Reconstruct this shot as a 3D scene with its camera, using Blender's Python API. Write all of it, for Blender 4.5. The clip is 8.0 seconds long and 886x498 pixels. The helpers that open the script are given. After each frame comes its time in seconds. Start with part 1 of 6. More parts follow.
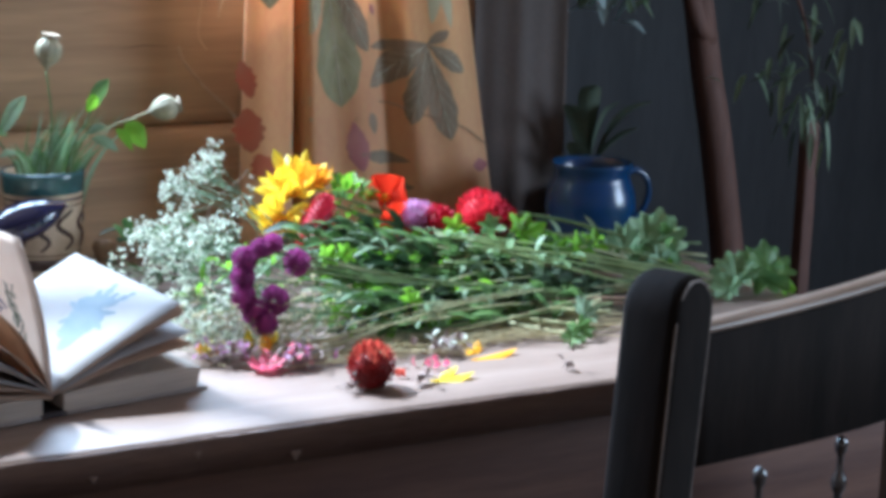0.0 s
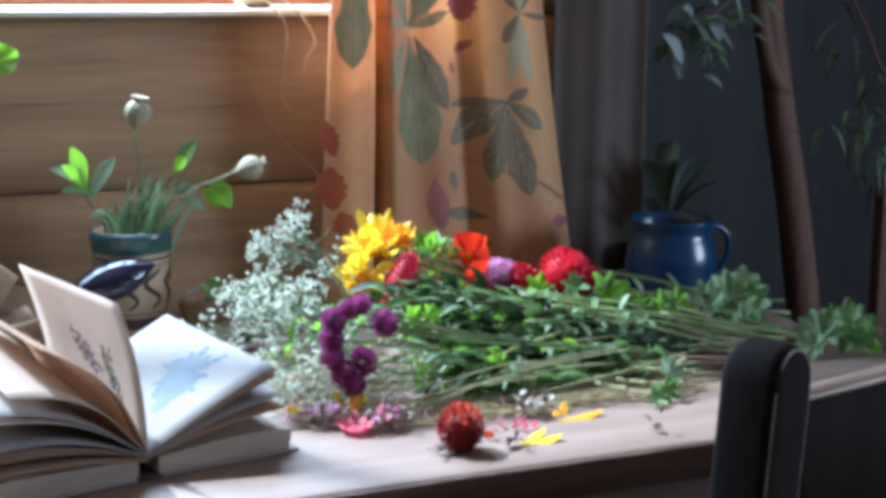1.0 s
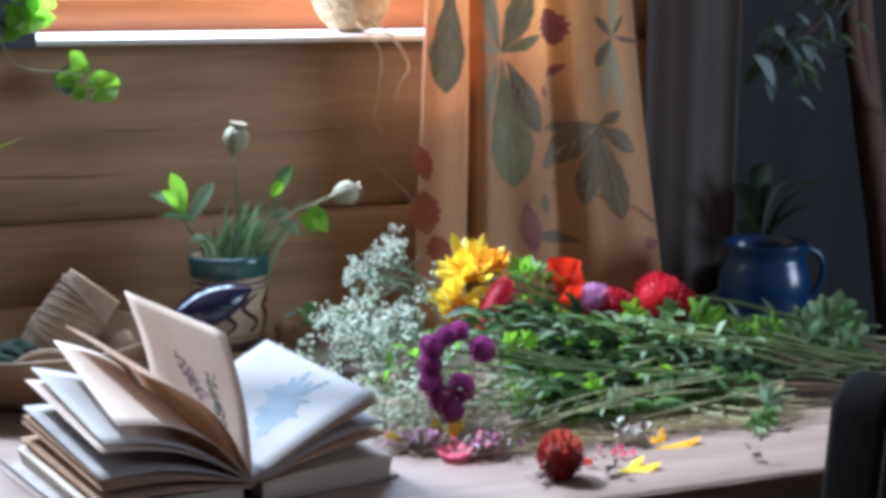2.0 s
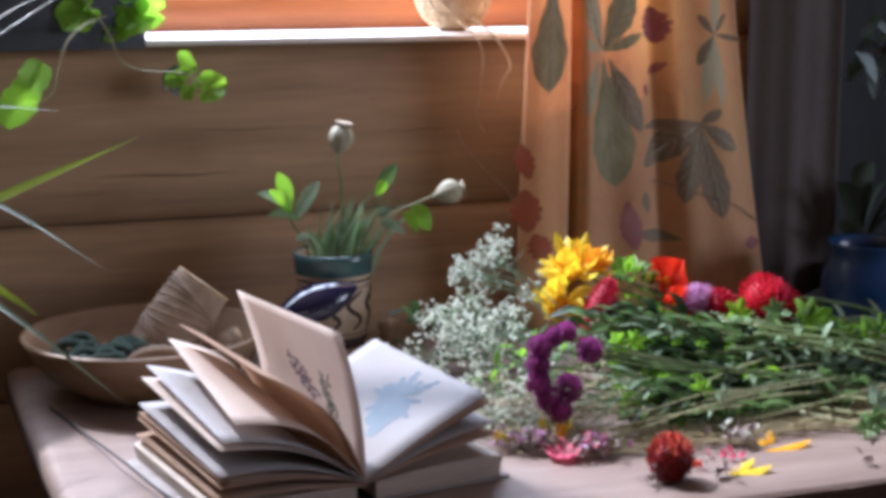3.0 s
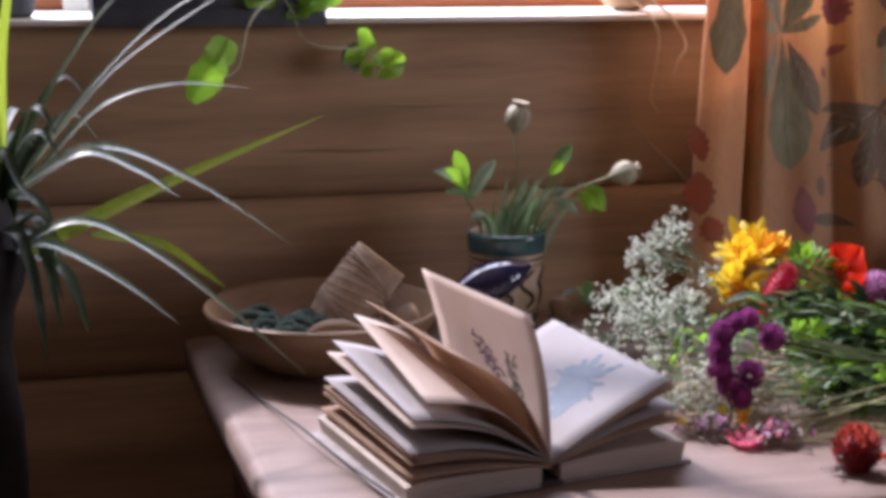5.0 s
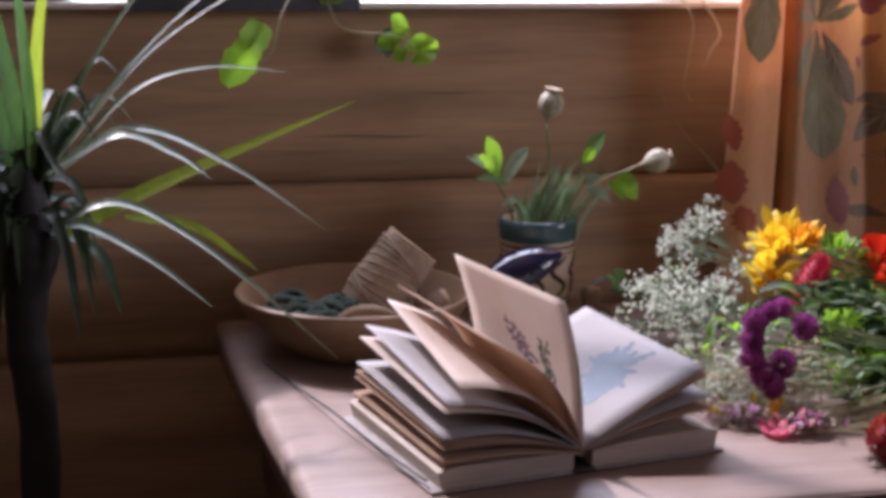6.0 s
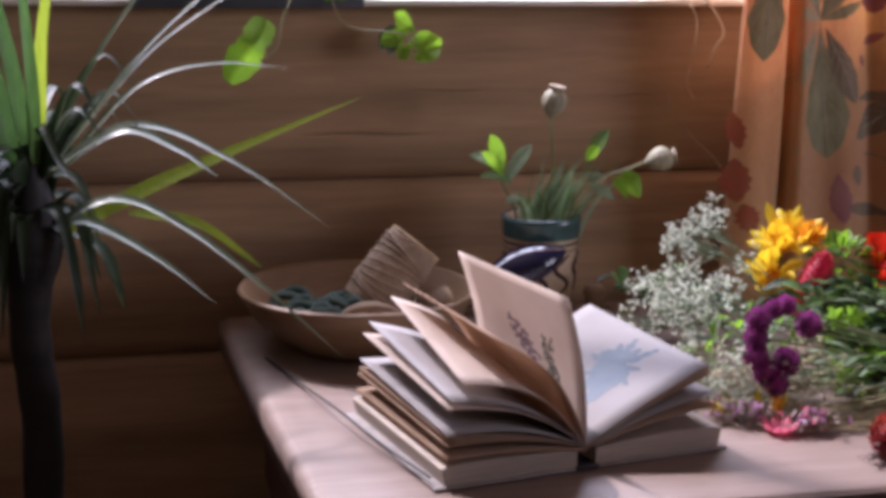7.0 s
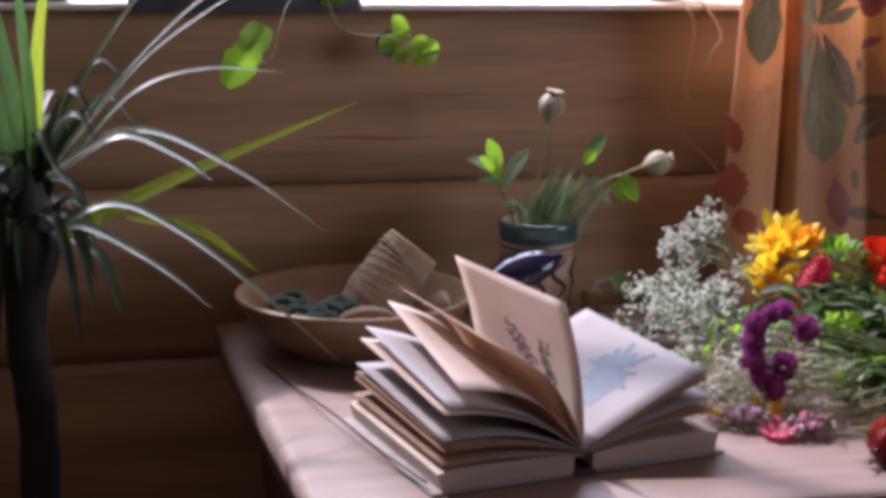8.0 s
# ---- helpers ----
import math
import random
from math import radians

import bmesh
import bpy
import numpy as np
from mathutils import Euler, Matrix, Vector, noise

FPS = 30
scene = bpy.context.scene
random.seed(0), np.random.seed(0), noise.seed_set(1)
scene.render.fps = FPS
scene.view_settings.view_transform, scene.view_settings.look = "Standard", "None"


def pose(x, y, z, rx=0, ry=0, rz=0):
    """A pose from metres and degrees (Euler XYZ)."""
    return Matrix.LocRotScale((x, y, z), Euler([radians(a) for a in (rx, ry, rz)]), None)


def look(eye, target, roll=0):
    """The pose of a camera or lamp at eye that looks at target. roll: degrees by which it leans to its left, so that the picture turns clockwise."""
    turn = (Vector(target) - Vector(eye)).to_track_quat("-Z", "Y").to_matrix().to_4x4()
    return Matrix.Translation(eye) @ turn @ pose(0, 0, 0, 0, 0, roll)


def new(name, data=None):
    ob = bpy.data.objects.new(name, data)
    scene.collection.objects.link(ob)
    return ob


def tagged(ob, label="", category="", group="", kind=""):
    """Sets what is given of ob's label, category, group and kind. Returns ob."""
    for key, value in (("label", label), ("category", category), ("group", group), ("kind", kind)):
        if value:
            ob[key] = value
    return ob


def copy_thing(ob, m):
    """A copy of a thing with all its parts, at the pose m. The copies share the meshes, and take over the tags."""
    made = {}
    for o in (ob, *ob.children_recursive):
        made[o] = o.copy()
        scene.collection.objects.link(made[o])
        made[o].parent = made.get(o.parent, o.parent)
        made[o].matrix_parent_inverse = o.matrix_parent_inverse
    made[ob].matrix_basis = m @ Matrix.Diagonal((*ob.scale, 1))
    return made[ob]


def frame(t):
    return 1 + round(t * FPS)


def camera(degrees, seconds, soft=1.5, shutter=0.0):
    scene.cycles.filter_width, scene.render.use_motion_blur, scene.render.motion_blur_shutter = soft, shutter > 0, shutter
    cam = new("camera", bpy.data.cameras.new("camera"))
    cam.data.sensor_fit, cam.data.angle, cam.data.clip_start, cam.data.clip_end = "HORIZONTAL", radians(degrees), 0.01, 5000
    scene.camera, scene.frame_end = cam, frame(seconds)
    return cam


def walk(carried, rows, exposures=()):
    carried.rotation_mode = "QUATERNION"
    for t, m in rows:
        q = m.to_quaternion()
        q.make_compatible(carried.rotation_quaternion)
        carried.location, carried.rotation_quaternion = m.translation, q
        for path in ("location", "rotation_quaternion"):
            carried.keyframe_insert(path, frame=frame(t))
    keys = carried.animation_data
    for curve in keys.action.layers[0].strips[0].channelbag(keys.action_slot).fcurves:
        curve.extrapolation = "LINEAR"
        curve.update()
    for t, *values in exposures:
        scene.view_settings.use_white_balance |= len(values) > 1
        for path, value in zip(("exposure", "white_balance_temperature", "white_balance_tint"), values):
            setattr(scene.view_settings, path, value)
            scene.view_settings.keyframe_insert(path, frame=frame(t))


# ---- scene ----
cam = camera(32.6, 8.0, soft=4.4)
PATH = [
    (0, (-0.1714, 0.0933, 1.1857), (0.7104, 1.8382, 0.7637), 1.11),
    (0.5, (-0.1879, 0.0977, 1.1974), (0.6653, 1.8631, 0.8029), 0.86),
    (1, (-0.1996, 0.1010, 1.2077), (0.6155, 1.8894, 0.8375), 0.56),
    (1.5, (-0.2105, 0.1032, 1.2161), (0.5616, 1.9133, 0.8594), 0.30),
    (3, (-0.2592, 0.1133, 1.2375), (0.3739, 1.9741, 0.8679), -0.15),
    (3.5, (-0.2752, 0.1171, 1.2394), (0.3133, 1.9908, 0.8614), -0.29),
    (4, (-0.2887, 0.1202, 1.2439), (0.2545, 2.0051, 0.8542), -0.27),
    (4.5, (-0.3045, 0.1246, 1.2498), (0.1999, 2.0177, 0.8475), -0.07),
    (5, (-0.3179, 0.1258, 1.2501), (0.1548, 2.0257, 0.8413), 0.22),
    (6.5, (-0.3293, 0.1289, 1.2433), (0.1106, 2.0331, 0.8182), 0.71),
    (7, (-0.3306, 0.1287, 1.2429), (0.1109, 2.0330, 0.8201), 0.76),
    (7.5, (-0.3297, 0.1279, 1.2449), (0.1136, 2.0320, 0.8234), 0.73),
    (8, (-0.3285, 0.1295, 1.2438), (0.1147, 2.0344, 0.8256), 0.73),
]
walk(cam, [(t, look(eye, target, roll)) for t, eye, target, roll in PATH],
     [(0.0, 2.30, 4880, 2), (1.5, 1.96, 4880, 3), (3.5, 1.57, 5640, 22), (5.0, 1.39, 5880, 28), (8.0, 1.36, 5930, 31)])

# ---- light ----
SUN_TO = Vector((0.45, -0.70, -1.0)).normalized()
world = bpy.data.worlds.new("sky")
scene.world = world
world.use_nodes = True
wn = world.node_tree.nodes
sky = wn.new("ShaderNodeTexSky")
sky.sky_type, sky.sun_disc = "NISHITA", False
sky.sun_elevation, sky.sun_rotation = radians(50.2), radians(-32.7)
wn["Background"].inputs["Strength"].default_value = 0.12
world.node_tree.links.new(sky.outputs["Color"], wn["Background"].inputs["Color"])
sun = new("sun", bpy.data.lights.new("sun", "SUN"))
sun.data.energy, sun.data.angle, sun.data.color = 1.9, radians(2.0), (1.0, 0.93, 0.84)
sun.matrix_world = look((-6, 5, 4), Vector((-6, 5, 4)) + SUN_TO)
glow = new("window_light", bpy.data.lights.new("window_light", "AREA"))
glow.data.shape, glow.data.size, glow.data.size_y = "RECTANGLE", 1.30, 0.85
glow.data.energy, glow.data.color = 16.0, (0.92, 0.96, 1.0)
glow.matrix_world = look((-0.1, 2.27, 1.65), (-0.1, 0.0, 0.9))
# fill lamp out of view, added to brighten the recess, chair and bouquet
side = new("unseen_fill_light", bpy.data.lights.new("unseen_fill_light", "AREA"))
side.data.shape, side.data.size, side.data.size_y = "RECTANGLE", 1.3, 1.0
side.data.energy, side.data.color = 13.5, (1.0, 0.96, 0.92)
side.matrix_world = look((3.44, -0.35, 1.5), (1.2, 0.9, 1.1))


# ---- materials ----
def surface(name, a, b=None, rough=0.6, scale=20.0, stretch=(1, 1, 1), bump=0.2, metal=0.0, through_light=0.0, spread=0.0, fine=6.0, coat=0.0, spec=0.5):
    """A two-scale mottled material; spread: how much single pieces differ in brightness."""
    m = bpy.data.materials.new(name)
    m.use_nodes = True
    n, l = m.node_tree.nodes, m.node_tree.links
    p = n["Principled BSDF"]
    b = b or tuple(c * 0.7 for c in a)
    tc, mp = n.new("ShaderNodeTexCoord"), n.new("ShaderNodeMapping")
    mp.inputs["Scale"].default_value = stretch
    l.new(tc.outputs["Object"], mp.inputs["Vector"])
    big, small = n.new("ShaderNodeTexNoise"), n.new("ShaderNodeTexNoise")
    for node, s, d in ((big, scale, 4.0), (small, scale * fine, 6.0)):
        node.inputs["Scale"].default_value, node.inputs["Detail"].default_value = s, d
        l.new(mp.outputs["Vector"], node.inputs["Vector"])
    add = n.new("ShaderNodeMath")
    add.operation = "MULTIPLY_ADD"
    add.inputs[1].default_value = 0.45
    l.new(small.outputs["Fac"], add.inputs[0])
    l.new(big.outputs["Fac"], add.inputs[2])
    ramp = n.new("ShaderNodeValToRGB")
    ramp.color_ramp.elements[0].position, ramp.color_ramp.elements[1].position = 0.5, 0.95
    ramp.color_ramp.elements[0].color, ramp.color_ramp.elements[1].color = (*a, 1), (*b, 1)
    l.new(add.outputs[0], ramp.inputs["Fac"])
    colour = ramp.outputs["Color"]
    if spread:
        info, isl, hsv = n.new("ShaderNodeObjectInfo"), n.new("ShaderNodeNewGeometry"), n.new("ShaderNodeHueSaturation")
        mix, rng = n.new("ShaderNodeMath"), n.new("ShaderNodeMapRange")
        l.new(info.outputs["Random"], mix.inputs[0])
        l.new(isl.outputs["Random Per Island"], mix.inputs[1])
        rng.inputs["From Max"].default_value = 2.0
        rng.inputs["To Min"].default_value, rng.inputs["To Max"].default_value = 1 - spread, 1 + spread
        l.new(mix.outputs[0], rng.inputs["Value"])
        l.new(rng.outputs[0], hsv.inputs["Value"])
        l.new(colour, hsv.inputs["Color"])
        colour = hsv.outputs["Color"]
    l.new(colour, p.inputs["Base Color"])
    p.inputs["Roughness"].default_value, p.inputs["Metallic"].default_value = rough, metal
    p.inputs["Coat Weight"].default_value = coat
    p.inputs["Specular IOR Level"].default_value = spec
    if bump:
        bp = n.new("ShaderNodeBump")
        bp.inputs["Strength"].default_value, bp.inputs["Distance"].default_value = bump, 0.003
        l.new(add.outputs[0], bp.inputs["Height"])
        l.new(bp.outputs["Normal"], p.inputs["Normal"])
    if through_light:
        tr, mx = n.new("ShaderNodeBsdfTranslucent"), n.new("ShaderNodeMixShader")
        l.new(colour, tr.inputs["Color"])
        mx.inputs["Fac"].default_value = through_light
        l.new(p.outputs[0], mx.inputs[1])
        l.new(tr.outputs[0], mx.inputs[2])
        l.new(mx.outputs[0], n["Material Output"].inputs["Surface"])
    return m


M = {}
M["log"] = surface("log_wood", (0.45, 0.29, 0.165), (0.25, 0.155, 0.088), 0.55, 3.0, (0.5, 6, 7), 0.5, fine=7)
M["seam"] = surface("log_seam", (0.17, 0.105, 0.065), None, 0.9, 20)
M["frame_wood"] = surface("orange_pine", (0.46, 0.15, 0.045), (0.30, 0.09, 0.025), 0.45, 4.0, (0.6, 6, 8), 0.3)
M["sill"] = surface("sill_paint", (0.80, 0.76, 0.70), (0.70, 0.64, 0.56), 0.4, 8, (1, 3, 3), 0.15)
M["white"] = surface("white_paint", (0.80, 0.80, 0.78), (0.7, 0.7, 0.68), 0.45, 12, bump=0.1)
M["room"] = surface("room_boards", (0.34, 0.24, 0.17), (0.24, 0.16, 0.11), 0.7, 2.5, (1, 6, 6), 0.3)
# deep shade of the recess is put into this near-black board colour
M["recess"] = surface("shaded_boards", (0.046, 0.046, 0.050), (0.026, 0.027, 0.030), 0.7, 3, (6, 6, 1), 0.3)
M["floor"] = surface("floor_boards", (0.10, 0.06, 0.04), (0.06, 0.035, 0.022), 0.5, 3, (1, 7, 7), 0.3)
M["table"] = surface("table_wood", (0.29, 0.22, 0.185), (0.21, 0.152, 0.126), 0.5, 4.5, (0.7, 8, 8), 0.35, fine=8)
# table front: wear and the face's shade, together in one dark colour
M["edge"] = surface("worn_shaded_wood", (0.10, 0.062, 0.052), (0.20, 0.13, 0.10), 0.5, 9, (0.6, 4, 4), 0.5, fine=9)
M["apron"] = surface("apron_wood", (0.16, 0.085, 0.06), (0.09, 0.045, 0.035), 0.55, 5, (0.8, 8, 8), 0.3)
M["chair"] = surface("black_stained_wood", (0.022, 0.017, 0.015), (0.012, 0.010, 0.009), 0.8, 6, (5, 5, 1), 0.3, spec=0.05)
M["lacquer"] = surface("dark_lacquer", (0.05, 0.045, 0.045), (0.03, 0.028, 0.028), 0.12, 20, coat=1.0, spec=0.9)
M["post_edge"] = surface("rubbed_lit_wood", (0.24, 0.19, 0.16), (0.12, 0.095, 0.08), 0.5, 30, (1, 1, 3), 0.2)
# crest rail's upper edge: wear and the light on it, as pale colour
M["chair_edge"] = surface("worn_lit_chair_wood", (0.34, 0.25, 0.19), (0.2, 0.14, 0.10), 0.45, 9, (1, 6, 6), 0.2)
M["page"] = surface("paper", (0.58, 0.565, 0.565), (0.53, 0.51, 0.505), 0.9, 10, bump=0.06, through_light=0.5, spec=0.05)
# warm light on and through the pages is put into these two papers
M["page_warm"] = surface("aged_lit_paper", (0.62, 0.47, 0.36), (0.50, 0.36, 0.26), 0.9, 10, bump=0.06, through_light=0.58, spec=0.05)
M["page_pale"] = surface("lit_cream_paper", (0.80, 0.71, 0.64), (0.74, 0.64, 0.56), 0.9, 10, bump=0.06, through_light=0.55, spec=0.05)
M["block"] = surface("page_edges", (0.50, 0.43, 0.36), (0.36, 0.31, 0.26), 0.8, 12, (1, 1, 40), 0.5)
M["cover"] = surface("grey_book_cloth", (0.36, 0.33, 0.31), (0.27, 0.24, 0.23), 0.7, 60, bump=0.3)
M["spine"] = surface("spine_cloth", (0.05, 0.04, 0.045), None, 0.7, 60)
M["ink_violet"] = surface("violet_print", (0.16, 0.10, 0.16), (0.24, 0.17, 0.23), 0.9, 40, bump=0)
M["page_blue"] = surface("blue_grey_patch", (0.18, 0.215, 0.25), (0.235, 0.27, 0.30), 0.95, 25, bump=0, spec=0.0)
M["ink_green"] = surface("green_print", (0.10, 0.125, 0.095), (0.17, 0.19, 0.15), 0.8, 40, bump=0)
M["bowl"] = surface("turned_wood", (0.27, 0.17, 0.095), (0.19, 0.115, 0.06), 0.5, 8, (1, 1, 5), 0.3)
M["jute"] = surface("jute", (0.42, 0.32, 0.23), (0.28, 0.2, 0.14), 0.9, 40, bump=0.6)
M["ball_jute"] = surface("pale_jute", (0.62, 0.47, 0.30), (0.45, 0.31, 0.18), 0.9, 40, bump=0.6)
M["skein"] = surface("green_wool", (0.06, 0.09, 0.07), (0.03, 0.05, 0.04), 0.95, 60, bump=0.6)
M["glaze_teal"] = surface("teal_glaze", (0.06, 0.15, 0.15), (0.04, 0.09, 0.10), 0.2, 25, bump=0.1, coat=0.4)
M["glaze_cream"] = surface("cream_glaze", (0.64, 0.52, 0.38), (0.50, 0.39, 0.28), 0.25, 18, bump=0.1, coat=0.4)
M["glaze_brown"] = surface("brown_glaze", (0.10, 0.06, 0.05), (0.05, 0.03, 0.03), 0.25, 30, coat=0.4)
M["glaze_blue"] = surface("blue_glaze", (0.012, 0.045, 0.16), (0.008, 0.04, 0.075), 0.26, 14, bump=0.12, coat=0.15)
M["glaze_navy"] = surface("navy_glaze", (0.012, 0.014, 0.06), (0.008, 0.008, 0.03), 0.08, 14, bump=0.05, coat=0.8)
M["slate"] = surface("slate_planter", (0.07, 0.08, 0.10), (0.045, 0.05, 0.065), 0.6, 20)
M["soil"] = surface("soil", (0.03, 0.02, 0.015), None, 0.95, 60, bump=0.8)
M["fabric"] = surface("ochre_linen", (0.80, 0.57, 0.28), (0.70, 0.39, 0.23), 0.85, 3.5, (1, 1, 0.6), 0.2, through_light=0.45, fine=40)
# shaded copy of the linen: the far panel's shade is in its colour
M["fabric_dark"] = surface("shaded_linen", (0.115, 0.09, 0.08), (0.075, 0.06, 0.054), 0.85, 6, (1, 1, 0.6), 0.2, through_light=0.1, fine=40)
M["print_green"] = surface("leaf_print", (0.24, 0.235, 0.12), (0.40, 0.37, 0.22), 0.85, 22, (2, 2, 1), 0.1, through_light=0.2)
M["print_pale"] = surface("pale_leaf_print", (0.50, 0.50, 0.32), (0.62, 0.56, 0.36), 0.85, 22, (2, 2, 1), 0.1, through_light=0.25)
M["print_dark"] = surface("dark_leaf_print", (0.20, 0.165, 0.11), (0.33, 0.24, 0.16), 0.85, 22, (2, 2, 1), 0.1, through_light=0.15)
M["print_red"] = surface("red_leaf_print", (0.46, 0.11, 0.055), (0.40, 0.15, 0.08), 0.85, 30, bump=0.1, through_light=0.2)
M["print_plum"] = surface("plum_print", (0.36, 0.13, 0.15), (0.46, 0.22, 0.20), 0.85, 30, bump=0.1, through_light=0.2)
M["vein"] = surface("pale_vein", (0.52, 0.47, 0.34), None, 0.85, 30, bump=0)
# sunlit copy of green_leaf: light through the leaves is in its colour
M["leaf_lit"] = surface("lit_leaf", (0.27, 0.50, 0.035), (0.19, 0.40, 0.025), 0.42, 30, bump=0.2, through_light=0.58, spread=0.2)
M["leaf"] = surface("green_leaf", (0.17, 0.28, 0.09), (0.10, 0.19, 0.06), 0.42, 40, bump=0.25, through_light=0.35, spread=0.35)
M["leaf_grey"] = surface("grey_green_leaf", (0.29, 0.38, 0.25), (0.20, 0.29, 0.17), 0.5, 40, bump=0.25, through_light=0.3, spread=0.25)
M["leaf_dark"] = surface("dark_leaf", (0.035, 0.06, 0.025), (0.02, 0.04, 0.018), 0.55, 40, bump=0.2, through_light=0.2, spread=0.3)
# leaves in the recess: its shade is put into this dim green
M["leaf_dim"] = surface("shaded_leaf", (0.10, 0.13, 0.09), (0.065, 0.09, 0.06), 0.6, 40, bump=0.2, through_light=0.2, spread=0.25)
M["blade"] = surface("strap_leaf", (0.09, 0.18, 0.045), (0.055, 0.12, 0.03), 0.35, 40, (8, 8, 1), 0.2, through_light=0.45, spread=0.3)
# pale greyish base paints the window's sheen on the arching leaves
M["blade_sheen"] = surface("sheen_strap_leaf", (0.13, 0.17, 0.10), (0.08, 0.12, 0.06), 0.38, 30, (6, 6, 1), 0.15, through_light=0.2, spread=0.25, coat=0.35, spec=0.6)
# bluish light on the ficus leaves is put into this pale colour
M["leaf_blue"] = surface("bluish_lit_leaf", (0.46, 0.55, 0.56), (0.30, 0.38, 0.38), 0.5, 40, bump=0.2, through_light=0.2, spread=0.25)
# lit copy of strap_leaf: the sun on some leaves is its yellow-green
M["blade_lit"] = surface("lit_strap_leaf", (0.32, 0.40, 0.035), (0.23, 0.31, 0.025), 0.35, 40, (8, 8, 1), 0.2, through_light=0.5)
M["stem"] = surface("green_stem", (0.17, 0.23, 0.09), (0.10, 0.15, 0.05), 0.5, 40, bump=0.2, spread=0.35)
# sunlight on the bouquet's right end is put into these pale greens
M["stem_lit"] = surface("lit_stem", (0.36, 0.44, 0.20), (0.26, 0.34, 0.14), 0.45, 40, bump=0.2, through_light=0.2, spread=0.25)
M["leaf_pale"] = surface("pale_green_leaf", (0.34, 0.47, 0.28), (0.24, 0.37, 0.18), 0.5, 40, bump=0.25, through_light=0.4, spread=0.2)
M["stem_pale"] = surface("pale_stem", (0.40, 0.40, 0.22), (0.28, 0.28, 0.14), 0.55, 40, bump=0.2, spread=0.2)
M["stem_brown"] = surface("brown_stem", (0.22, 0.14, 0.09), (0.14, 0.09, 0.06), 0.6, 40, bump=0.3)
M["floret"] = surface("white_floret", (0.86, 0.88, 0.80), (0.68, 0.73, 0.60), 0.7, 60, bump=0.2, through_light=0.45, spread=0.15)
M["hay"] = surface("dry_grass", (0.66, 0.58, 0.36), (0.52, 0.46, 0.28), 0.8, 60, bump=0.2, through_light=0.35, spread=0.25)
M["pod"] = surface("poppy_pod", (0.40, 0.37, 0.26), (0.25, 0.24, 0.16), 0.6, 40, (8, 8, 1), 0.3)
M["pod_crown"] = surface("pod_crown", (0.36, 0.29, 0.20), None, 0.7, 40)
M["yellow"] = surface("yellow_petal", (0.95, 0.77, 0.03), (0.93, 0.64, 0.02), 0.5, 40, bump=0.15, through_light=0.35, spread=0.15)
M["orange"] = surface("orange_petal", (0.93, 0.53, 0.014), (0.88, 0.40, 0.01), 0.5, 40, bump=0.15, through_light=0.3, spread=0.15)
M["scarlet"] = surface("scarlet_petal", (0.85, 0.05, 0.012), (0.7, 0.03, 0.01), 0.45, 40, bump=0.15, through_light=0.4, spread=0.2)
M["crimson"] = surface("crimson_petal", (0.55, 0.012, 0.05), (0.38, 0.01, 0.03), 0.55, 60, bump=0.3, through_light=0.25, spread=0.3)
M["rose"] = surface("rose_red_petal", (0.88, 0.05, 0.085), (0.72, 0.03, 0.07), 0.5, 40, bump=0.2, through_light=0.3, spread=0.2)
M["purple"] = surface("purple_bract", (0.44, 0.095, 0.33), (0.32, 0.055, 0.24), 0.6, 60, bump=0.3, through_light=0.25, spread=0.35)
M["mauve"] = surface("mauve_petal", (0.62, 0.42, 0.64), (0.50, 0.18, 0.38), 0.55, 40, bump=0.2, through_light=0.3, spread=0.2)
M["maroon"] = surface("dark_red_petal", (0.30, 0.015, 0.012), (0.17, 0.008, 0.01), 0.5, 60, bump=0.2, through_light=0.25, spread=0.4)
M["coral"] = surface("coral_tip", (0.75, 0.16, 0.10), (0.6, 0.08, 0.06), 0.5, 40, through_light=0.3, spread=0.2)
M["pink"] = surface("pink_petal", (0.75, 0.08, 0.22), (0.85, 0.3, 0.36), 0.5, 60, bump=0.1, through_light=0.35, spread=0.2)
M["dried"] = surface("dried_flower", (0.38, 0.30, 0.27), (0.24, 0.17, 0.17), 0.8, 60, bump=0.3, spread=0.3)
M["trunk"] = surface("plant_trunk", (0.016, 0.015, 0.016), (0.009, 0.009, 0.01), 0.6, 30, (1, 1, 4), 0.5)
M["bark"] = surface("reddish_bark", (0.16, 0.082, 0.06), (0.10, 0.052, 0.04), 0.75, 10, (4, 4, 1), 0.5)
M["pot_dark"] = surface("dark_pot", (0.03, 0.03, 0.032), (0.02, 0.02, 0.02), 0.4, 20)


# ---- mesh helpers ----
def soup(verts, faces, smooth=True):
    bm = bmesh.new()
    vs = [bm.verts.new(v) for v in verts]
    for f in faces:
        try:
            bm.faces.new([vs[i] for i in f]).smooth = smooth
        except ValueError:
            pass
    return bm


def mesh_of(name, bm, material):
    me = bpy.data.meshes.new(name)
    bm.to_mesh(me)
    bm.free()
    me.materials.append(material)
    return me


def part(name, bm, material, parent=None, label=""):
    ob = new(name, mesh_of(name, bm, material))
    ob.parent = parent
    return tagged(ob, label)


def thing(name, label, category, at=(0, 0, 0), turn=0, group="", kind=""):
    ob = new(name)
    ob.empty_display_size = 0.02
    ob.matrix_basis = pose(*at, 0, 0, turn)
    return tagged(ob, label, category, group, kind)


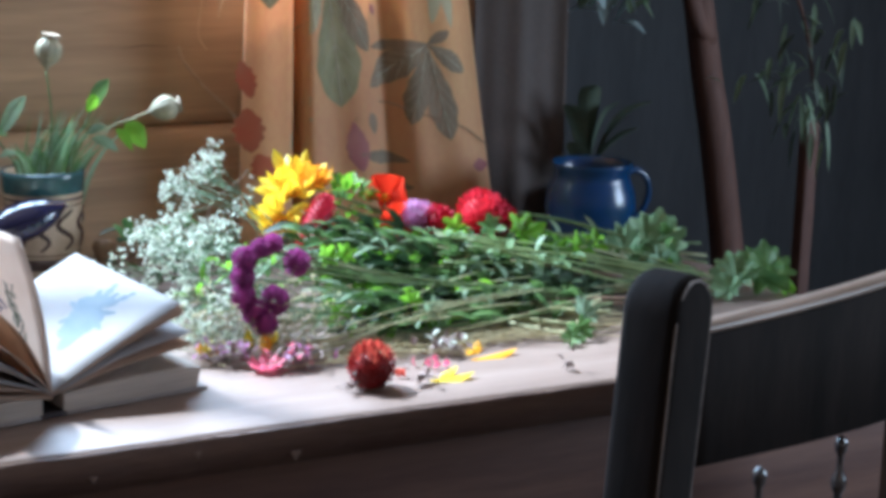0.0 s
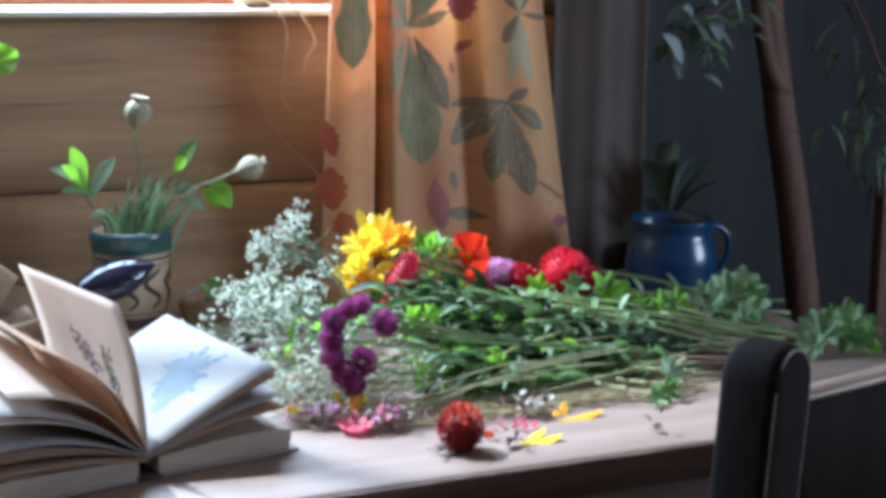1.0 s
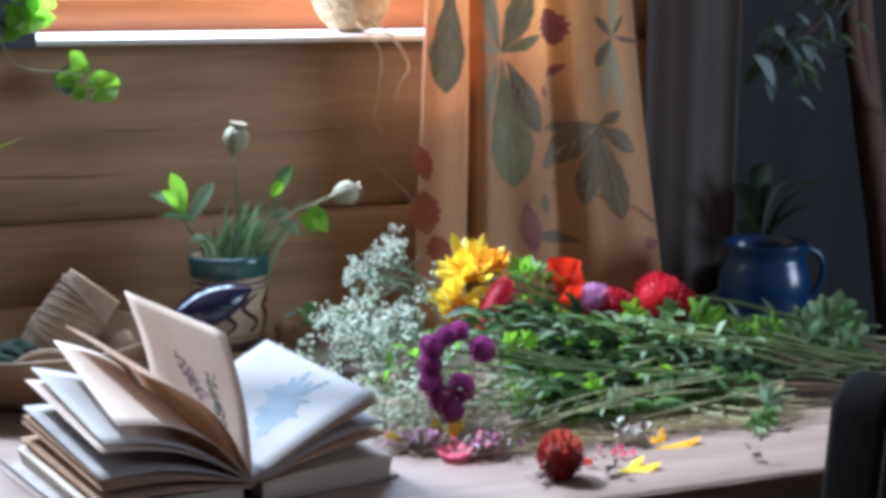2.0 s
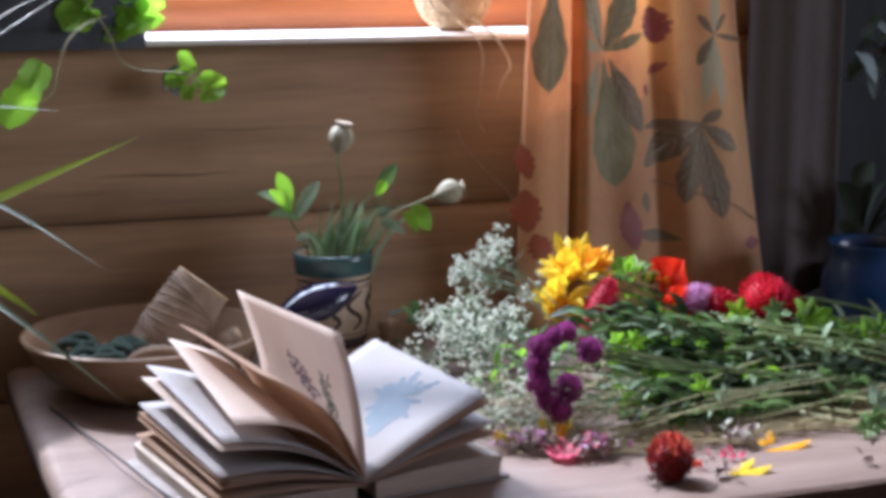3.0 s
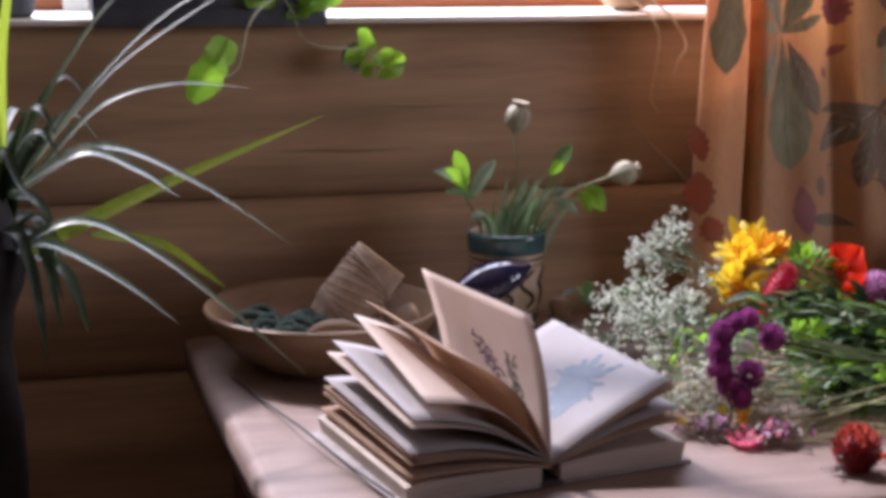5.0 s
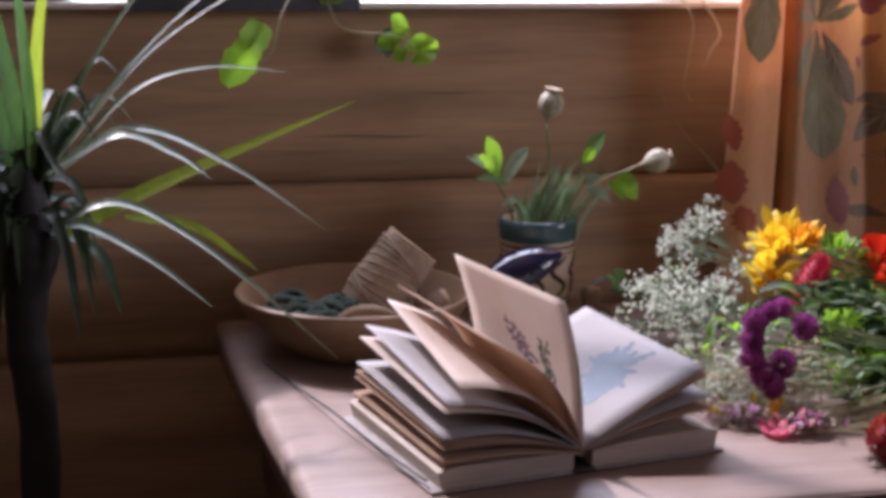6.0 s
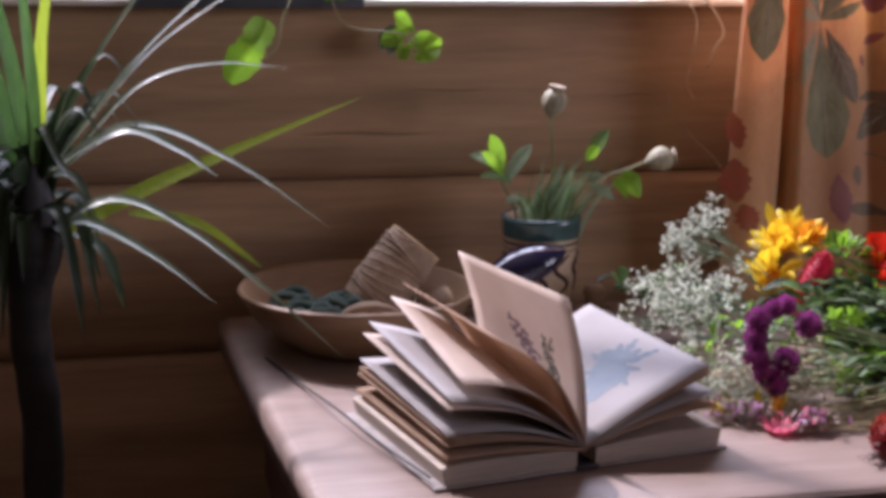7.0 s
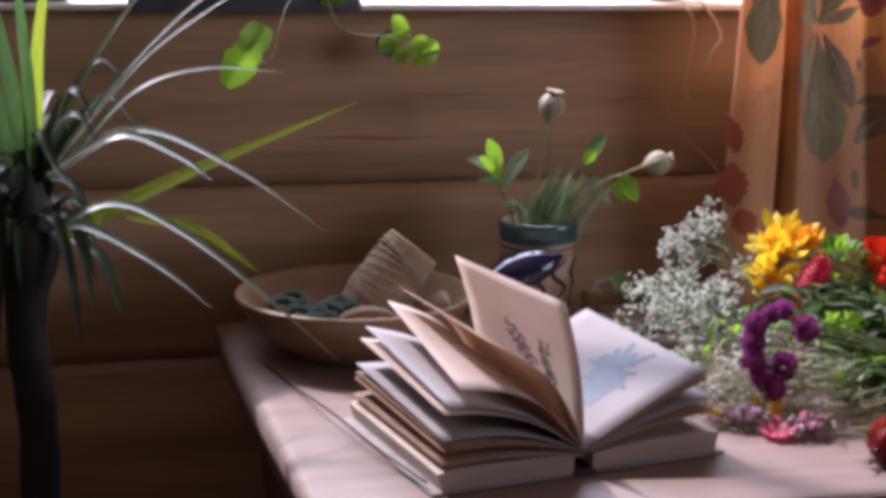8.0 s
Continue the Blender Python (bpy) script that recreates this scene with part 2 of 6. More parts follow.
def box(x0, x1, y0, y1, z0, z1, bevel=0.0, seg=2):
    bm = bmesh.new()
    bmesh.ops.create_cube(bm, size=1)
    for v in bm.verts:
        v.co = Vector((x0 + (v.co.x + 0.5) * (x1 - x0), y0 + (v.co.y + 0.5) * (y1 - y0), z0 + (v.co.z + 0.5) * (z1 - z0)))
    if bevel:
        bmesh.ops.bevel(bm, geom=bm.edges[:], offset=bevel, segments=seg, profile=0.5, affect="EDGES")
        for f in bm.faces:
            f.smooth = seg > 1
    return bm


def lathe(profile, n=40, wob=0.0):
    vs, fs = [], []
    for r, z in profile:
        for i in range(n):
            a = 2 * math.pi * i / n
            k = 1 + wob * math.sin(3 * a + z * 30)
            vs.append((r * k * math.cos(a), r * k * math.sin(a), z))
    for j in range(len(profile) - 1):
        for i in range(n):
            a, b = j * n + i, j * n + (i + 1) % n
            fs.append((a, b, b + n, a + n))
    return soup(vs, fs)


def spline(points, n):
    """A smooth run of n + 1 places through a few points."""
    p = [Vector(q) for q in points]
    p = [2 * p[0] - p[1], *p, 2 * p[-1] - p[-2]]
    out = []
    for i in range(n + 1):
        s = i / n * (len(p) - 3)
        k = min(int(s), len(p) - 4)
        t = s - k
        a, b, c, d = p[k : k + 4]
        out.append(0.5 * ((2 * b) + (c - a) * t + (2 * a - 5 * b + 4 * c - d) * t * t + (3 * b - a - 3 * c + d) * t**3))
    return out


def tube_data(path, radii, sides=6):
    vs, fs, n = [], [], len(path)
    for i, p in enumerate(path):
        d = (path[min(i + 1, n - 1)] - path[max(i - 1, 0)]).normalized()
        s = d.orthogonal().normalized() if i == 0 else (side - d * side.dot(d)).normalized()
        side, up = s, d.cross(s)
        r = radii(i / (n - 1)) if callable(radii) else radii
        for k in range(sides):
            a = 2 * math.pi * k / sides
            vs.append(p + r * (math.cos(a) * s + math.sin(a) * up))
    for i in range(n - 1):
        for k in range(sides):
            a, b = i * sides + k, i * sides + (k + 1) % sides
            fs.append((a, b, b + sides, a + sides))
    fs.append(tuple(range(sides))[::-1])
    fs.append(tuple(range((n - 1) * sides, n * sides)))
    return vs, fs


def tube(points, radii, n=12, sides=7):
    return soup(*tube_data(spline(points, n), radii, sides))


def join(pieces):
    vs, fs = [], []
    for v, f in pieces:
        k = len(vs)
        vs += list(v)
        fs += [tuple(i + k for i in g) for g in f]
    return vs, fs


def blade_data(path, width, side=None, fold=0.25, thick=0.0006, cross=4, ref=Vector((0, 0, 1))):
    """A leaf along a path: width(t) from base to tip, folded along its middle, with both faces."""
    vs, fs, n = [], [], len(path)
    for i, p in enumerate(path):
        t = i / (n - 1)
        d = (path[min(i + 1, n - 1)] - path[max(i - 1, 0)]).normalized()
        s = side or d.cross(ref)
        s = (s - d * s.dot(d))
        s = s.normalized() if s.length > 1e-5 else d.orthogonal().normalized()
        up = s.cross(d)
        w = max(width(t), 0.0003)
        for k in range(cross + 1):
            q = 2 * k / cross - 1
            vs.append(p + s * q * w / 2 + up * abs(q) * w * fold / 2)
    c = cross + 1
    for i in range(n - 1):
        for k in range(cross):
            a = i * c + k
            fs.append((a, a + 1, a + 1 + c, a + c))
    return vs, fs


def oval(w, peak=0.45, stalk=0.0):
    return lambda t: w * (max(math.sin(math.pi * t ** (math.log(0.5) / math.log(peak))), 0) ** 0.8 if t > 0 else stalk)


def strap(w):
    return lambda t: w * min(1, 0.5 + 4 * t) * (1 - t**2.2)


def scallop(radius, lobes, depth, ruffle, n=44, rings=4, cup=0.25, rng=random):
    """A round lobed leaf in its own plane, its stalk at the origin."""
    vs, fs = [(0, 0, 0)], []
    ph = rng.random() * 6
    for r in range(1, rings + 1):
        for i in range(n):
            a = 2 * math.pi * i / n
            k = r / rings
            notch = 1 - 0.75 * math.exp(-((a - math.pi) / 0.22) ** 2)
            rad = radius * k * notch * (1 + depth * k * math.sin(lobes * a + ph))
            z = radius * (cup * k * k + ruffle * k * math.sin(lobes * a * 0.5 + ph) + ruffle * 0.5 * k * math.sin(lobes * a + 1))
            vs.append((rad * math.cos(a) + radius * 0.3 * k, rad * math.sin(a), z))
    for i in range(n):
        fs.append((0, 1 + i, 1 + (i + 1) % n))
    for r in range(rings - 1):
        for i in range(n):
            a, b = 1 + r * n + i, 1 + r * n + (i + 1) % n
            fs.append((a, a + n, b + n, b))
    return vs, fs


def moved(data, m):
    return [m @ Vector(v) for v in data[0]], data[1]


def aim(at, direction, roll=0.0):
    """The pose at a place that turns +z to a direction."""
    return Matrix.Translation(at) @ Vector(direction).to_track_quat("Z", "Y").to_matrix().to_4x4() @ Matrix.Rotation(roll, 4, "Z")


def petal_data(length, width, curl, cup=0.3, n=6, cross=4, peak=0.6, notch=0.0):
    """A petal that leaves the origin along +x and curls up (curl > 0) by radians."""
    path, p, ang = [], Vector((0, 0, 0)), 0.0
    for i in range(n + 1):
        path.append(p.copy())
        ang += curl / n
        p = p + Vector((math.cos(ang), 0, math.sin(ang))) * length / n
    return blade_data(path, oval(width, peak, 0.2), Vector((0, 1, 0)), cup, cross=cross)


# ---- room ----
def structure(name, bm, material, label):
    return tagged(part(name, bm, material), label, "", "", "structure")


structure("floor", box(-2.2, 3.4, -1.7, 3.3, -0.1, 0.0), M["floor"], "dark brown wooden floor of the cabin")
top = box(-2.2, 3.4, -1.7, 2.25, 2.35, 2.45)
bmesh.ops.create_cube(top, size=1, matrix=Matrix.Translation((2.135, 2.775, 2.4)) @ Matrix.Diagonal((2.53, 1.05, 0.1, 1)))
structure("ceiling", top, M["room"], "dark wooden ceiling of the cabin")
structure("wall_west", box(-2.3, -2.2, -1.7, 2.3, 0.0, 2.35), M["room"], "boarded side wall of the cabin")
# the opening is made up: it only lets the fill lamp in
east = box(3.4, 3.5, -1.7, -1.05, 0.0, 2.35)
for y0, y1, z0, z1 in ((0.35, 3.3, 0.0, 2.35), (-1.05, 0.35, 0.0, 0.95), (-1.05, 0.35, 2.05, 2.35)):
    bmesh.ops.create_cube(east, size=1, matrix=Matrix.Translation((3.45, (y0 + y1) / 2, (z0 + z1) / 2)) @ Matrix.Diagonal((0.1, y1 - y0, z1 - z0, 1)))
structure("wall_east", east, M["recess"], "boarded side wall coloured dark for shade, with an added unseen opening")
structure("wall_south", box(-2.3, 3.5, -1.8, -1.7, 0.0, 2.35), M["room"], "dark boarded wall behind the viewer")
structure("wall_recess", box(0.97, 3.4, 3.2, 3.3, 0.0, 2.35), M["recess"], "back wall of an unlit recess, its shade put into the dark colour")
structure("wall_return", box(0.87, 0.97, 2.26, 3.3, 0.0, 2.35), M["recess"], "return wall of an unlit recess, its shade put into the dark colour")

WX0, WX1, SILL, HEAD, FACE = -0.82, 0.66, 1.138, 2.22, 2.03
wall = thing("wall_north", "log wall of warm brown squared timbers with dark seams", "wall", kind="structure")


def log_piece(x0, x1, z0, z1, name="log"):
    """A squared timber: a softly bowed face with rounded arrises and a few drying cracks."""
    nx, nz, vs, fs = max(int((x1 - x0) / 0.04), 2), 14, [], []
    for i in range(nx + 1):
        x = x0 + (x1 - x0) * i / nx
        for k in range(nz + 1):
            t = k / nz
            e = abs(2 * t - 1)
            y = FACE + 0.006 + 0.015 * max(e - 0.25, 0) ** 2.2 / 0.53 + 0.0035 * noise.noise(Vector((x * 2.2, t * 3, z0 * 9)))
            vs.append((x, y, z0 + 0.0015 + (z1 - z0 - 0.003) * t))
    for i in range(nx):
        for k in range(nz):
            a = i * (nz + 1) + k
            fs.append((a, a + nz + 1, a + nz + 2, a + 1))
    n = len(vs)
    vs += [(x0, FACE + 0.2, z0 + 0.004), (x1, FACE + 0.2, z0 + 0.004), (x1, FACE + 0.2, z1 - 0.004), (x0, FACE + 0.2, z1 - 0.004)]
    fs.append((n, n + 1, n + 2, n + 3))
    top = [i * (nz + 1) + nz for i in range(nx + 1)]
    bot = [i * (nz + 1) for i in range(nx + 1)]
    fs.append((*top, n + 2, n + 3))
    fs.append((*bot[::-1], n, n + 1))
    fs.append((*[k for k in range(nz, -1, -1)], n, n + 3))
    fs.append((*[nx * (nz + 1) + k for k in range(nz + 1)], n + 2, n + 1))
    return part(name, soup(vs, fs), M["log"], wall)


COURSE = 0.224
for k in range(5):
    top = SILL - k * COURSE
    log_piece(-2.2, 0.97, max(top - COURSE, 0.0), top)
for k in range(5):
    z0 = SILL + k * COURSE
    z1 = min(z0 + COURSE, 2.35)
    if z0 < HEAD:
        log_piece(-2.2, WX0, z0, z1)
        log_piece(WX1, 0.97, z0, z1)
log_piece(WX0, WX1, HEAD, 2.35)
part("backing", box(-2.2, 0.97, FACE + 0.2, FACE + 0.215, 0.0, SILL), M["seam"], wall)
part("chinking", box(-2.19, 0.96, FACE + 0.05, FACE + 0.19, 0.02, SILL - 0.01), M["seam"], wall)
for cx, cz, ln in ((0.30, 1.065, 0.10), (0.13, 1.03, 0.15), (0.36, 1.02, 0.09), (-0.28, 0.98, 0.14), (0.02, 0.975, 0.2), (0.24, 0.99, 0.12)):
    pts = [(cx + ln * (s - 0.5), FACE + 0.0062, cz + 0.0018 * math.sin(7 * s + cx * 9)) for s in (0, 0.33, 0.66, 1)]
    part("crack", tube(pts, lambda t: 0.0010 * math.sin(math.pi * min(max(t, 0.02), 0.98)), 10, 5), M["seam"], wall)

window = thing("window_1", "wide wooden window with a bright painted sill above the table", "window", kind="structure")
part("window_sill", box(WX0, WX1, FACE - 0.012, FACE + 0.2, SILL, SILL + 0.009, 0.003), M["sill"], window, "sunlit pale sill board")
RY0, RY1 = FACE + 0.19, FACE + 0.235
part("bottom_rail", box(WX0, WX1, RY0, RY1, SILL + 0.009, SILL + 0.056, 0.004), M["frame_wood"], window, "orange pine bottom rail")
part("top_rail", box(WX0, WX1, RY0, RY1, HEAD - 0.05, HEAD, 0.004), M["frame_wood"], window)
part("side_rail", box(WX0, WX0 + 0.05, RY0, RY1, SILL + 0.056, HEAD - 0.05, 0.004), M["frame_wood"], window)
part("side_rail", box(WX1 - 0.05, WX1, RY0, RY1, SILL + 0.056, HEAD - 0.05, 0.004), M["frame_wood"], window)
part("mullion", box(-0.318, -0.285, RY0 - 0.02, RY0 + 0.02, SILL + 0.009, HEAD - 0.05, 0.003), M["white"], window, "white painted upright")
structure("ground", box(-400, 400, 2.6, 800, -0.6, -0.5), M["leaf_dark"], "dark green ground outside the window")

# ---- table ----
TOP = 0.75
table = thing("table", "worn pale wooden table with dark front edge against the log wall", "table")
TX0, TX1, TY0, TY1 = -0.188, 1.035, 1.292, 2.0


def worn_slab(x0, x1, y0, y1, z0, z1, r=0.006):
    nx = 90
    sec = [(y0 + r * 1.2, z1), (y0 + 0.3 * r, z1 - 0.35 * r), (y0, z1 - r), (y0, (z0 + z1) / 2), (y0 + 0.002, z0), (y1, z0), (y1, z1 - r), (y1 - r, z1)]
    mid = [(y0 + (y1 - y0) * k / 12, z1) for k in range(12, 0, -1)][1:]
    sec += mid
    vs, fs, n = [], [], len(sec)
    for i in range(nx + 1):
        end = min(i, nx - i)
        for y, z in sec:
            x = x0 + (x1 - x0) * i / nx + 0.032 * (1 - i / nx) * (TY1 - y) / (TY1 - TY0)
            front = y < y0 + 0.02
            w = 0.0022 * noise.noise(Vector((x * 9, 0.3, z * 4))) + 0.0012 * noise.noise(Vector((x * 31, 5.0, z))) if front else 0
            zz = z - (0.004 if end == 0 and z > z1 - 0.5 * r else 0)
            vs.append((x, y + w, zz + (0.0006 * noise.noise(Vector((x * 7, y * 9, 2))) if z >= z1 else 0)))
    for i in range(nx):
        for k in range(n):
            a, b = i * n + k, i * n + (k + 1) % n
            fs.append((a, b, b + n, a + n))
    fs.append(tuple(range(n))[::-1])
    fs.append(tuple(range(nx * n, nx * n + n)))
    bm = soup(vs, fs)
    bmesh.ops.recalc_face_normals(bm, faces=bm.faces[:])
    return bm


part("tabletop", worn_slab(TX0, TX1, TY0, TY1, TOP - 0.038, TOP), M["table"], table)
part("front_edge", worn_slab(TX0 + 0.003, TX1 - 0.002, TY0 - 0.003, TY0 + 0.006, TOP - 0.037, TOP - 0.0028, 0.003), M["edge"], table, "worn front edge, the shade on it put into the dark colour")
part("apron", box(TX0 + 0.055, TX1 - 0.03, TY0 + 0.022, TY0 + 0.045, TOP - 0.20, TOP - 0.038, 0.002), M["apron"], table, "dark reddish apron board")
part("apron", box(TX0 + 0.052, TX0 + 0.075, TY0 + 0.05, TY1 - 0.05, TOP - 0.20, TOP - 0.038, 0.002), M["apron"], table)
for lx in (TX0 + 0.06, TX1 - 0.09):
    for ly in (TY0 + 0.05, TY1 - 0.09):
        part("leg", box(lx, lx + 0.06, ly, ly + 0.06, 0, TOP - 0.04, 0.006), M["apron"], table)
for nx, nz, nr in ((0.20, 0.735, 0.004), (0.29, 0.722, 0.006), (0.11, 0.726, 0.004)):
    part("chip", lathe([(0.0001, 0.0004), (nr * 0.6, 0.0003), (nr * 0.8, 0)], 9, 0.35), M["table"], table).matrix_basis = pose(nx, TY0 - 0.0046, nz, 90, 0, 0)


# ---- chair ----
def build_chair():
    ch = thing("chair", "black-stained wooden chair with worn crest rail and turned spindles", "chair", (0.462, 0.978, 0.0), 19)
    w, wide, topz = 0.051, 0.50, 0.940

    def post(x):
        n, vs, fs = 10, [], []
        rows = [(0.0, 0.86), (0.2, 0.95), (0.45, 1.0), (0.8, 1.0), (0.86, 1.0)]
        rows += [(topz - 0.028 + 0.028 * math.sin(a), math.cos(a) * 0.86 + 0.14) for a in [k * math.pi / 2 / 7 for k in range(8)]]
        corner = []
        for cx, cy in ((1, 1), (-1, 1), (-1, -1), (1, -1)):
            for s in range(4):
                a = math.atan2(cy, cx) - math.pi / 4 + s * math.pi / 6
                corner.append((cx * (w / 2 - 0.009) + 0.009 * math.cos(a), cy * (w / 2 - 0.009) + 0.009 * math.sin(a)))
        for z, k in rows:
            zz = z
            flare = (1 if x < 0.2 else -1) * -0.10 * max(0.93 - z, 0)
            vs += [(x + flare + cx * k, cy * (k if z < 0.9 else (k * 0.5 + 0.5)), zz) for cx, cy in corner]
        c = len(corner)
        for j in range(len(rows) - 1):
            for i in range(c):
                a, b = j * c + i, j * c + (i + 1) % c
                fs.append((a, b, b + c, a + c))
        fs.append(tuple(range((len(rows) - 1) * c, len(rows) * c)))
        return soup(vs, fs)

    part("back_post", post(0.0), M["chair"], ch)
    part("back_post", post(wide), M["chair"], ch)
    # arris strips: wear plus a thin highlight, painted as a lighter tube
    for x in (0.0, wide):
        lean = -0.10 if x < 0.2 else 0.10
        edge = [(x + sx * (w / 2 - 0.004) + lean * (0.93 - z), -w / 2 + 0.002, z) for sx, zs in ((-1, (0.5, 0.62, 0.74, 0.84, 0.9)),) for z in zs]
        edge += [(x - (w / 2 - 0.005) * math.cos(a), -w / 2 + 0.003, 0.911 + 0.026 * math.sin(a)) for a in [k * math.pi / 8 for k in range(1, 8)]]
        edge += [(x + w / 2 - 0.004 + lean * (0.93 - z), -w / 2 + 0.002, z) for z in (0.9, 0.84, 0.74, 0.62, 0.5)]
        part("worn_edge", tube(edge, 0.0012, 60, 5), M["post_edge"], ch, "worn arris with its highlight put into the lighter colour")

    def rail(z_low, z_high, arch, y_in, thick, name, mat, x0=w / 2 - 0.004, x1=wide - w / 2 + 0.004):
        vs, fs, n = [], [], 24
        for i in range(n + 1):
            t = i / n
            x = x0 + (x1 - x0) * t
            bow = -0.016 * math.sin(math.pi * t)
            lift = arch * min(1.4 * t, 1)
            for y, z in ((-thick / 2, z_low + lift), (-thick / 2, z_high - 0.003), (-thick / 2 + 0.003, z_high), (thick / 2 - 0.003, z_high), (thick / 2, z_high - 0.003), (thick / 2, z_low + lift)):
                vs.append((x, y_in + bow + y, z))
        for i in range(n):
            for k in range(6):
                a, b = i * 6 + k, i * 6 + (k + 1) % 6
                fs.append((a, b, b + 6, a + 6))
        fs += [tuple(range(6)), tuple(range(n * 6, n * 6 + 6))[::-1]]
        bm = soup(vs, fs)
        bmesh.ops.recalc_face_normals(bm, faces=bm.faces[:])
        return part(name, bm, mat, ch)

    rail(0.786, 0.889, -0.024, 0.0, 0.022, "crest_rail", M["chair"])
    tagged(rail(0.8895, 0.8955, 0.0, 0.0, 0.021, "worn_edge", M["chair_edge"]), "worn upper edge, the light on it put into the pale colour")
    rail(0.44, 0.474, 0.0, 0.0, 0.022, "lower_rail", M["chair"])
    prof = [(0.004, 0.0), (0.005, 0.02), (0.008, 0.05), (0.0095, 0.10), (0.0085, 0.15), (0.0060, 0.20), (0.0042, 0.236), (0.0036, 0.248), (0.0062, 0.253), (0.0070, 0.258), (0.0062, 0.263), (0.0034, 0.268), (0.0028, 0.276), (0.0030, 0.283), (0.0052, 0.287), (0.0058, 0.292), (0.0050, 0.297), (0.0, 0.301)]
    for x in (0.112, 0.229, 0.334):
        ob = part("spindle", lathe(prof, 14), M["lacquer"], ch, "turned glossy spindle")
        ob.matrix_basis = pose(x, -0.016 * math.sin(math.pi * x / wide) - 0.006, 0.466)
    seat = box(-0.02, wide + 0.02, 0.02, 0.42, 0.43, 0.465, 0.012)
    part("seat", seat, M["chair"], ch)
    for x in (0.0, wide):
        part("front_leg", tube([(x, 0.38, 0.0), (x, 0.38, 0.25), (x, 0.37, 0.432)], lambda t: 0.014 + 0.006 * t, 8, 10), M["chair"], ch)
    return ch


build_chair()


# ---- book ----
def build_book():
    bk = thing("book", "open grey hardback herbal with fanned cream pages on the table", "book", (0.100, 1.388, TOP + 0.001), 11)
    wide, deep = 0.147, 0.222

    def board(x0, x1, z0, z1):
        return box(x0, x1, -0.003, deep + 0.003, z0, z1, 0.0012)

    part("back_cover", board(-wide - 0.007, -0.012, 0.0, 0.003), M["cover"], bk)
    part("front_cover", board(0.012, wide + 0.006, 0.0, 0.003), M["cover"], bk)
    part("spine", board(-0.0125, 0.0125, 0.0, 0.0035), M["spine"], bk)

    def block(sign, h_out, h_in, edge):
        """The stack of pages of one half: thick at the fore edge, sinking into the gutter."""
        vs, fs, n = [], [], 14
        for s, y in enumerate((0.0, deep)):
            for i in range(n + 1):
                t = i / n
                x = sign * (0.010 + (wide - 0.010) * t)
                h = h_in + (h_out - h_in) * math.sin(min(t * 1.6, 1) * math.pi / 2) - 0.003 * max(t - 0.9, 0) * 10
                vs += [(x - sign * 0.004 * (t > 0.99), y, 0.0032), (x, y, 0.0032 + h)]
        m = 2 * (n + 1)
        for i in range(n):
            a = 2 * i
            fs += [(a, a + 2, a + 3, a + 1), (a + m, a + 1 + m, a + 3 + m, a + 2 + m), (a + 1, a + 3, a + 3 + m, a + 1 + m), (a, a + m, a + 2 + m, a + 2)]
        fs += [(2 * n, 2 * n + m, 2 * n + 1 + m, 2 * n + 1), (0, 1, 1 + m, m)]
        bm = soup(vs, fs, False)
        bmesh.ops.recalc_face_normals(bm, faces=bm.faces[:])
        return part("page_block", bm, M["block"], bk)

    block(-1, 0.019, 0.016, 0)
    block(1, 0.021, 0.016, 0)

    def leaf_at(angle, rise, sag, twist=0.0, length=1.0, thick=0.0007):
        """The place function of a page: u from the gutter to the fore edge, v from front to back."""
        def place(u, v, off=0.0):
            a = radians(angle + twist * (v - 0.5))
            r = (wide - 0.004) * length * u
            bend = sag * math.sin(math.pi * u)
            x = -math.cos(a) * r - math.sin(a) * (bend + off)
            z = math.sin(a) * r - math.cos(a) * (bend + off)
            return Vector((x, deep * v, rise + z))
        return place

    def page(name, place, material, lab="", thick=0.0008):
        n, m, vs, fs = 14, 10, [], []
        for side in (0, 1):
            for i in range(n + 1):
                for j in range(m + 1):
                    vs.append(place(i / n, j / m, thick * side))
        c = m + 1
        k = (n + 1) * c
        for i in range(n):
            for j in range(m):
                a = i * c + j
                fs += [(a, a + 1, a + 1 + c, a + c), (a + k, a + c + k, a + c + 1 + k, a + 1 + k)]
        for i in range(n):
            a = i * c
            fs += [(a, a + c, a + c + k, a + k), (a + m, a + m + k, a + m + c + k, a + m + c)]
        for j in range(m):
            a = n * c + j
            fs.append((a, a + 1, a + 1 + k, a + k))
        return part(name, soup(vs, fs), material, bk, lab)

    def sheaf(a0, a1, count, rise, sag, material, thick=0.0008, twist=0.0):
        for q in range(count):
            f = q / max(count - 1, 1)
            page("page", leaf_at(a0 + (a1 - a0) * f, rise, sag, twist, 1 - 0.015 * (q % 2)), material, thick=thick)

    g = 0.0215
    page("page", leaf_at(4.0, 0.019, -0.004), M["page_warm"], thick=0.003)
    sheaf(8.5, 11.0, 3, g, -0.006, M["page_warm"], 0.0010, 2)
    page("page", leaf_at(13.5, g, -0.010, 4, 1.01), M["page"], thick=0.0008)
    page("page", leaf_at(23.0, g, -0.014, 5, 1.05), M["page_pale"], thick=0.0007)
    page("page", leaf_at(27.0, g, -0.014, 7, 1.05), M["page"], thick=0.0007)
    page("page", leaf_at(37.0, g, -0.020, 13, 1.02), M["page_pale"], thick=0.0006)
    page("page", leaf_at(50.0, g, -0.018, 1, 1.03), M["page_warm"], "raised page with brown printed marks", thick=0.0006)
    standing = leaf_at(79.0, g, -0.006, -3, 1.01)
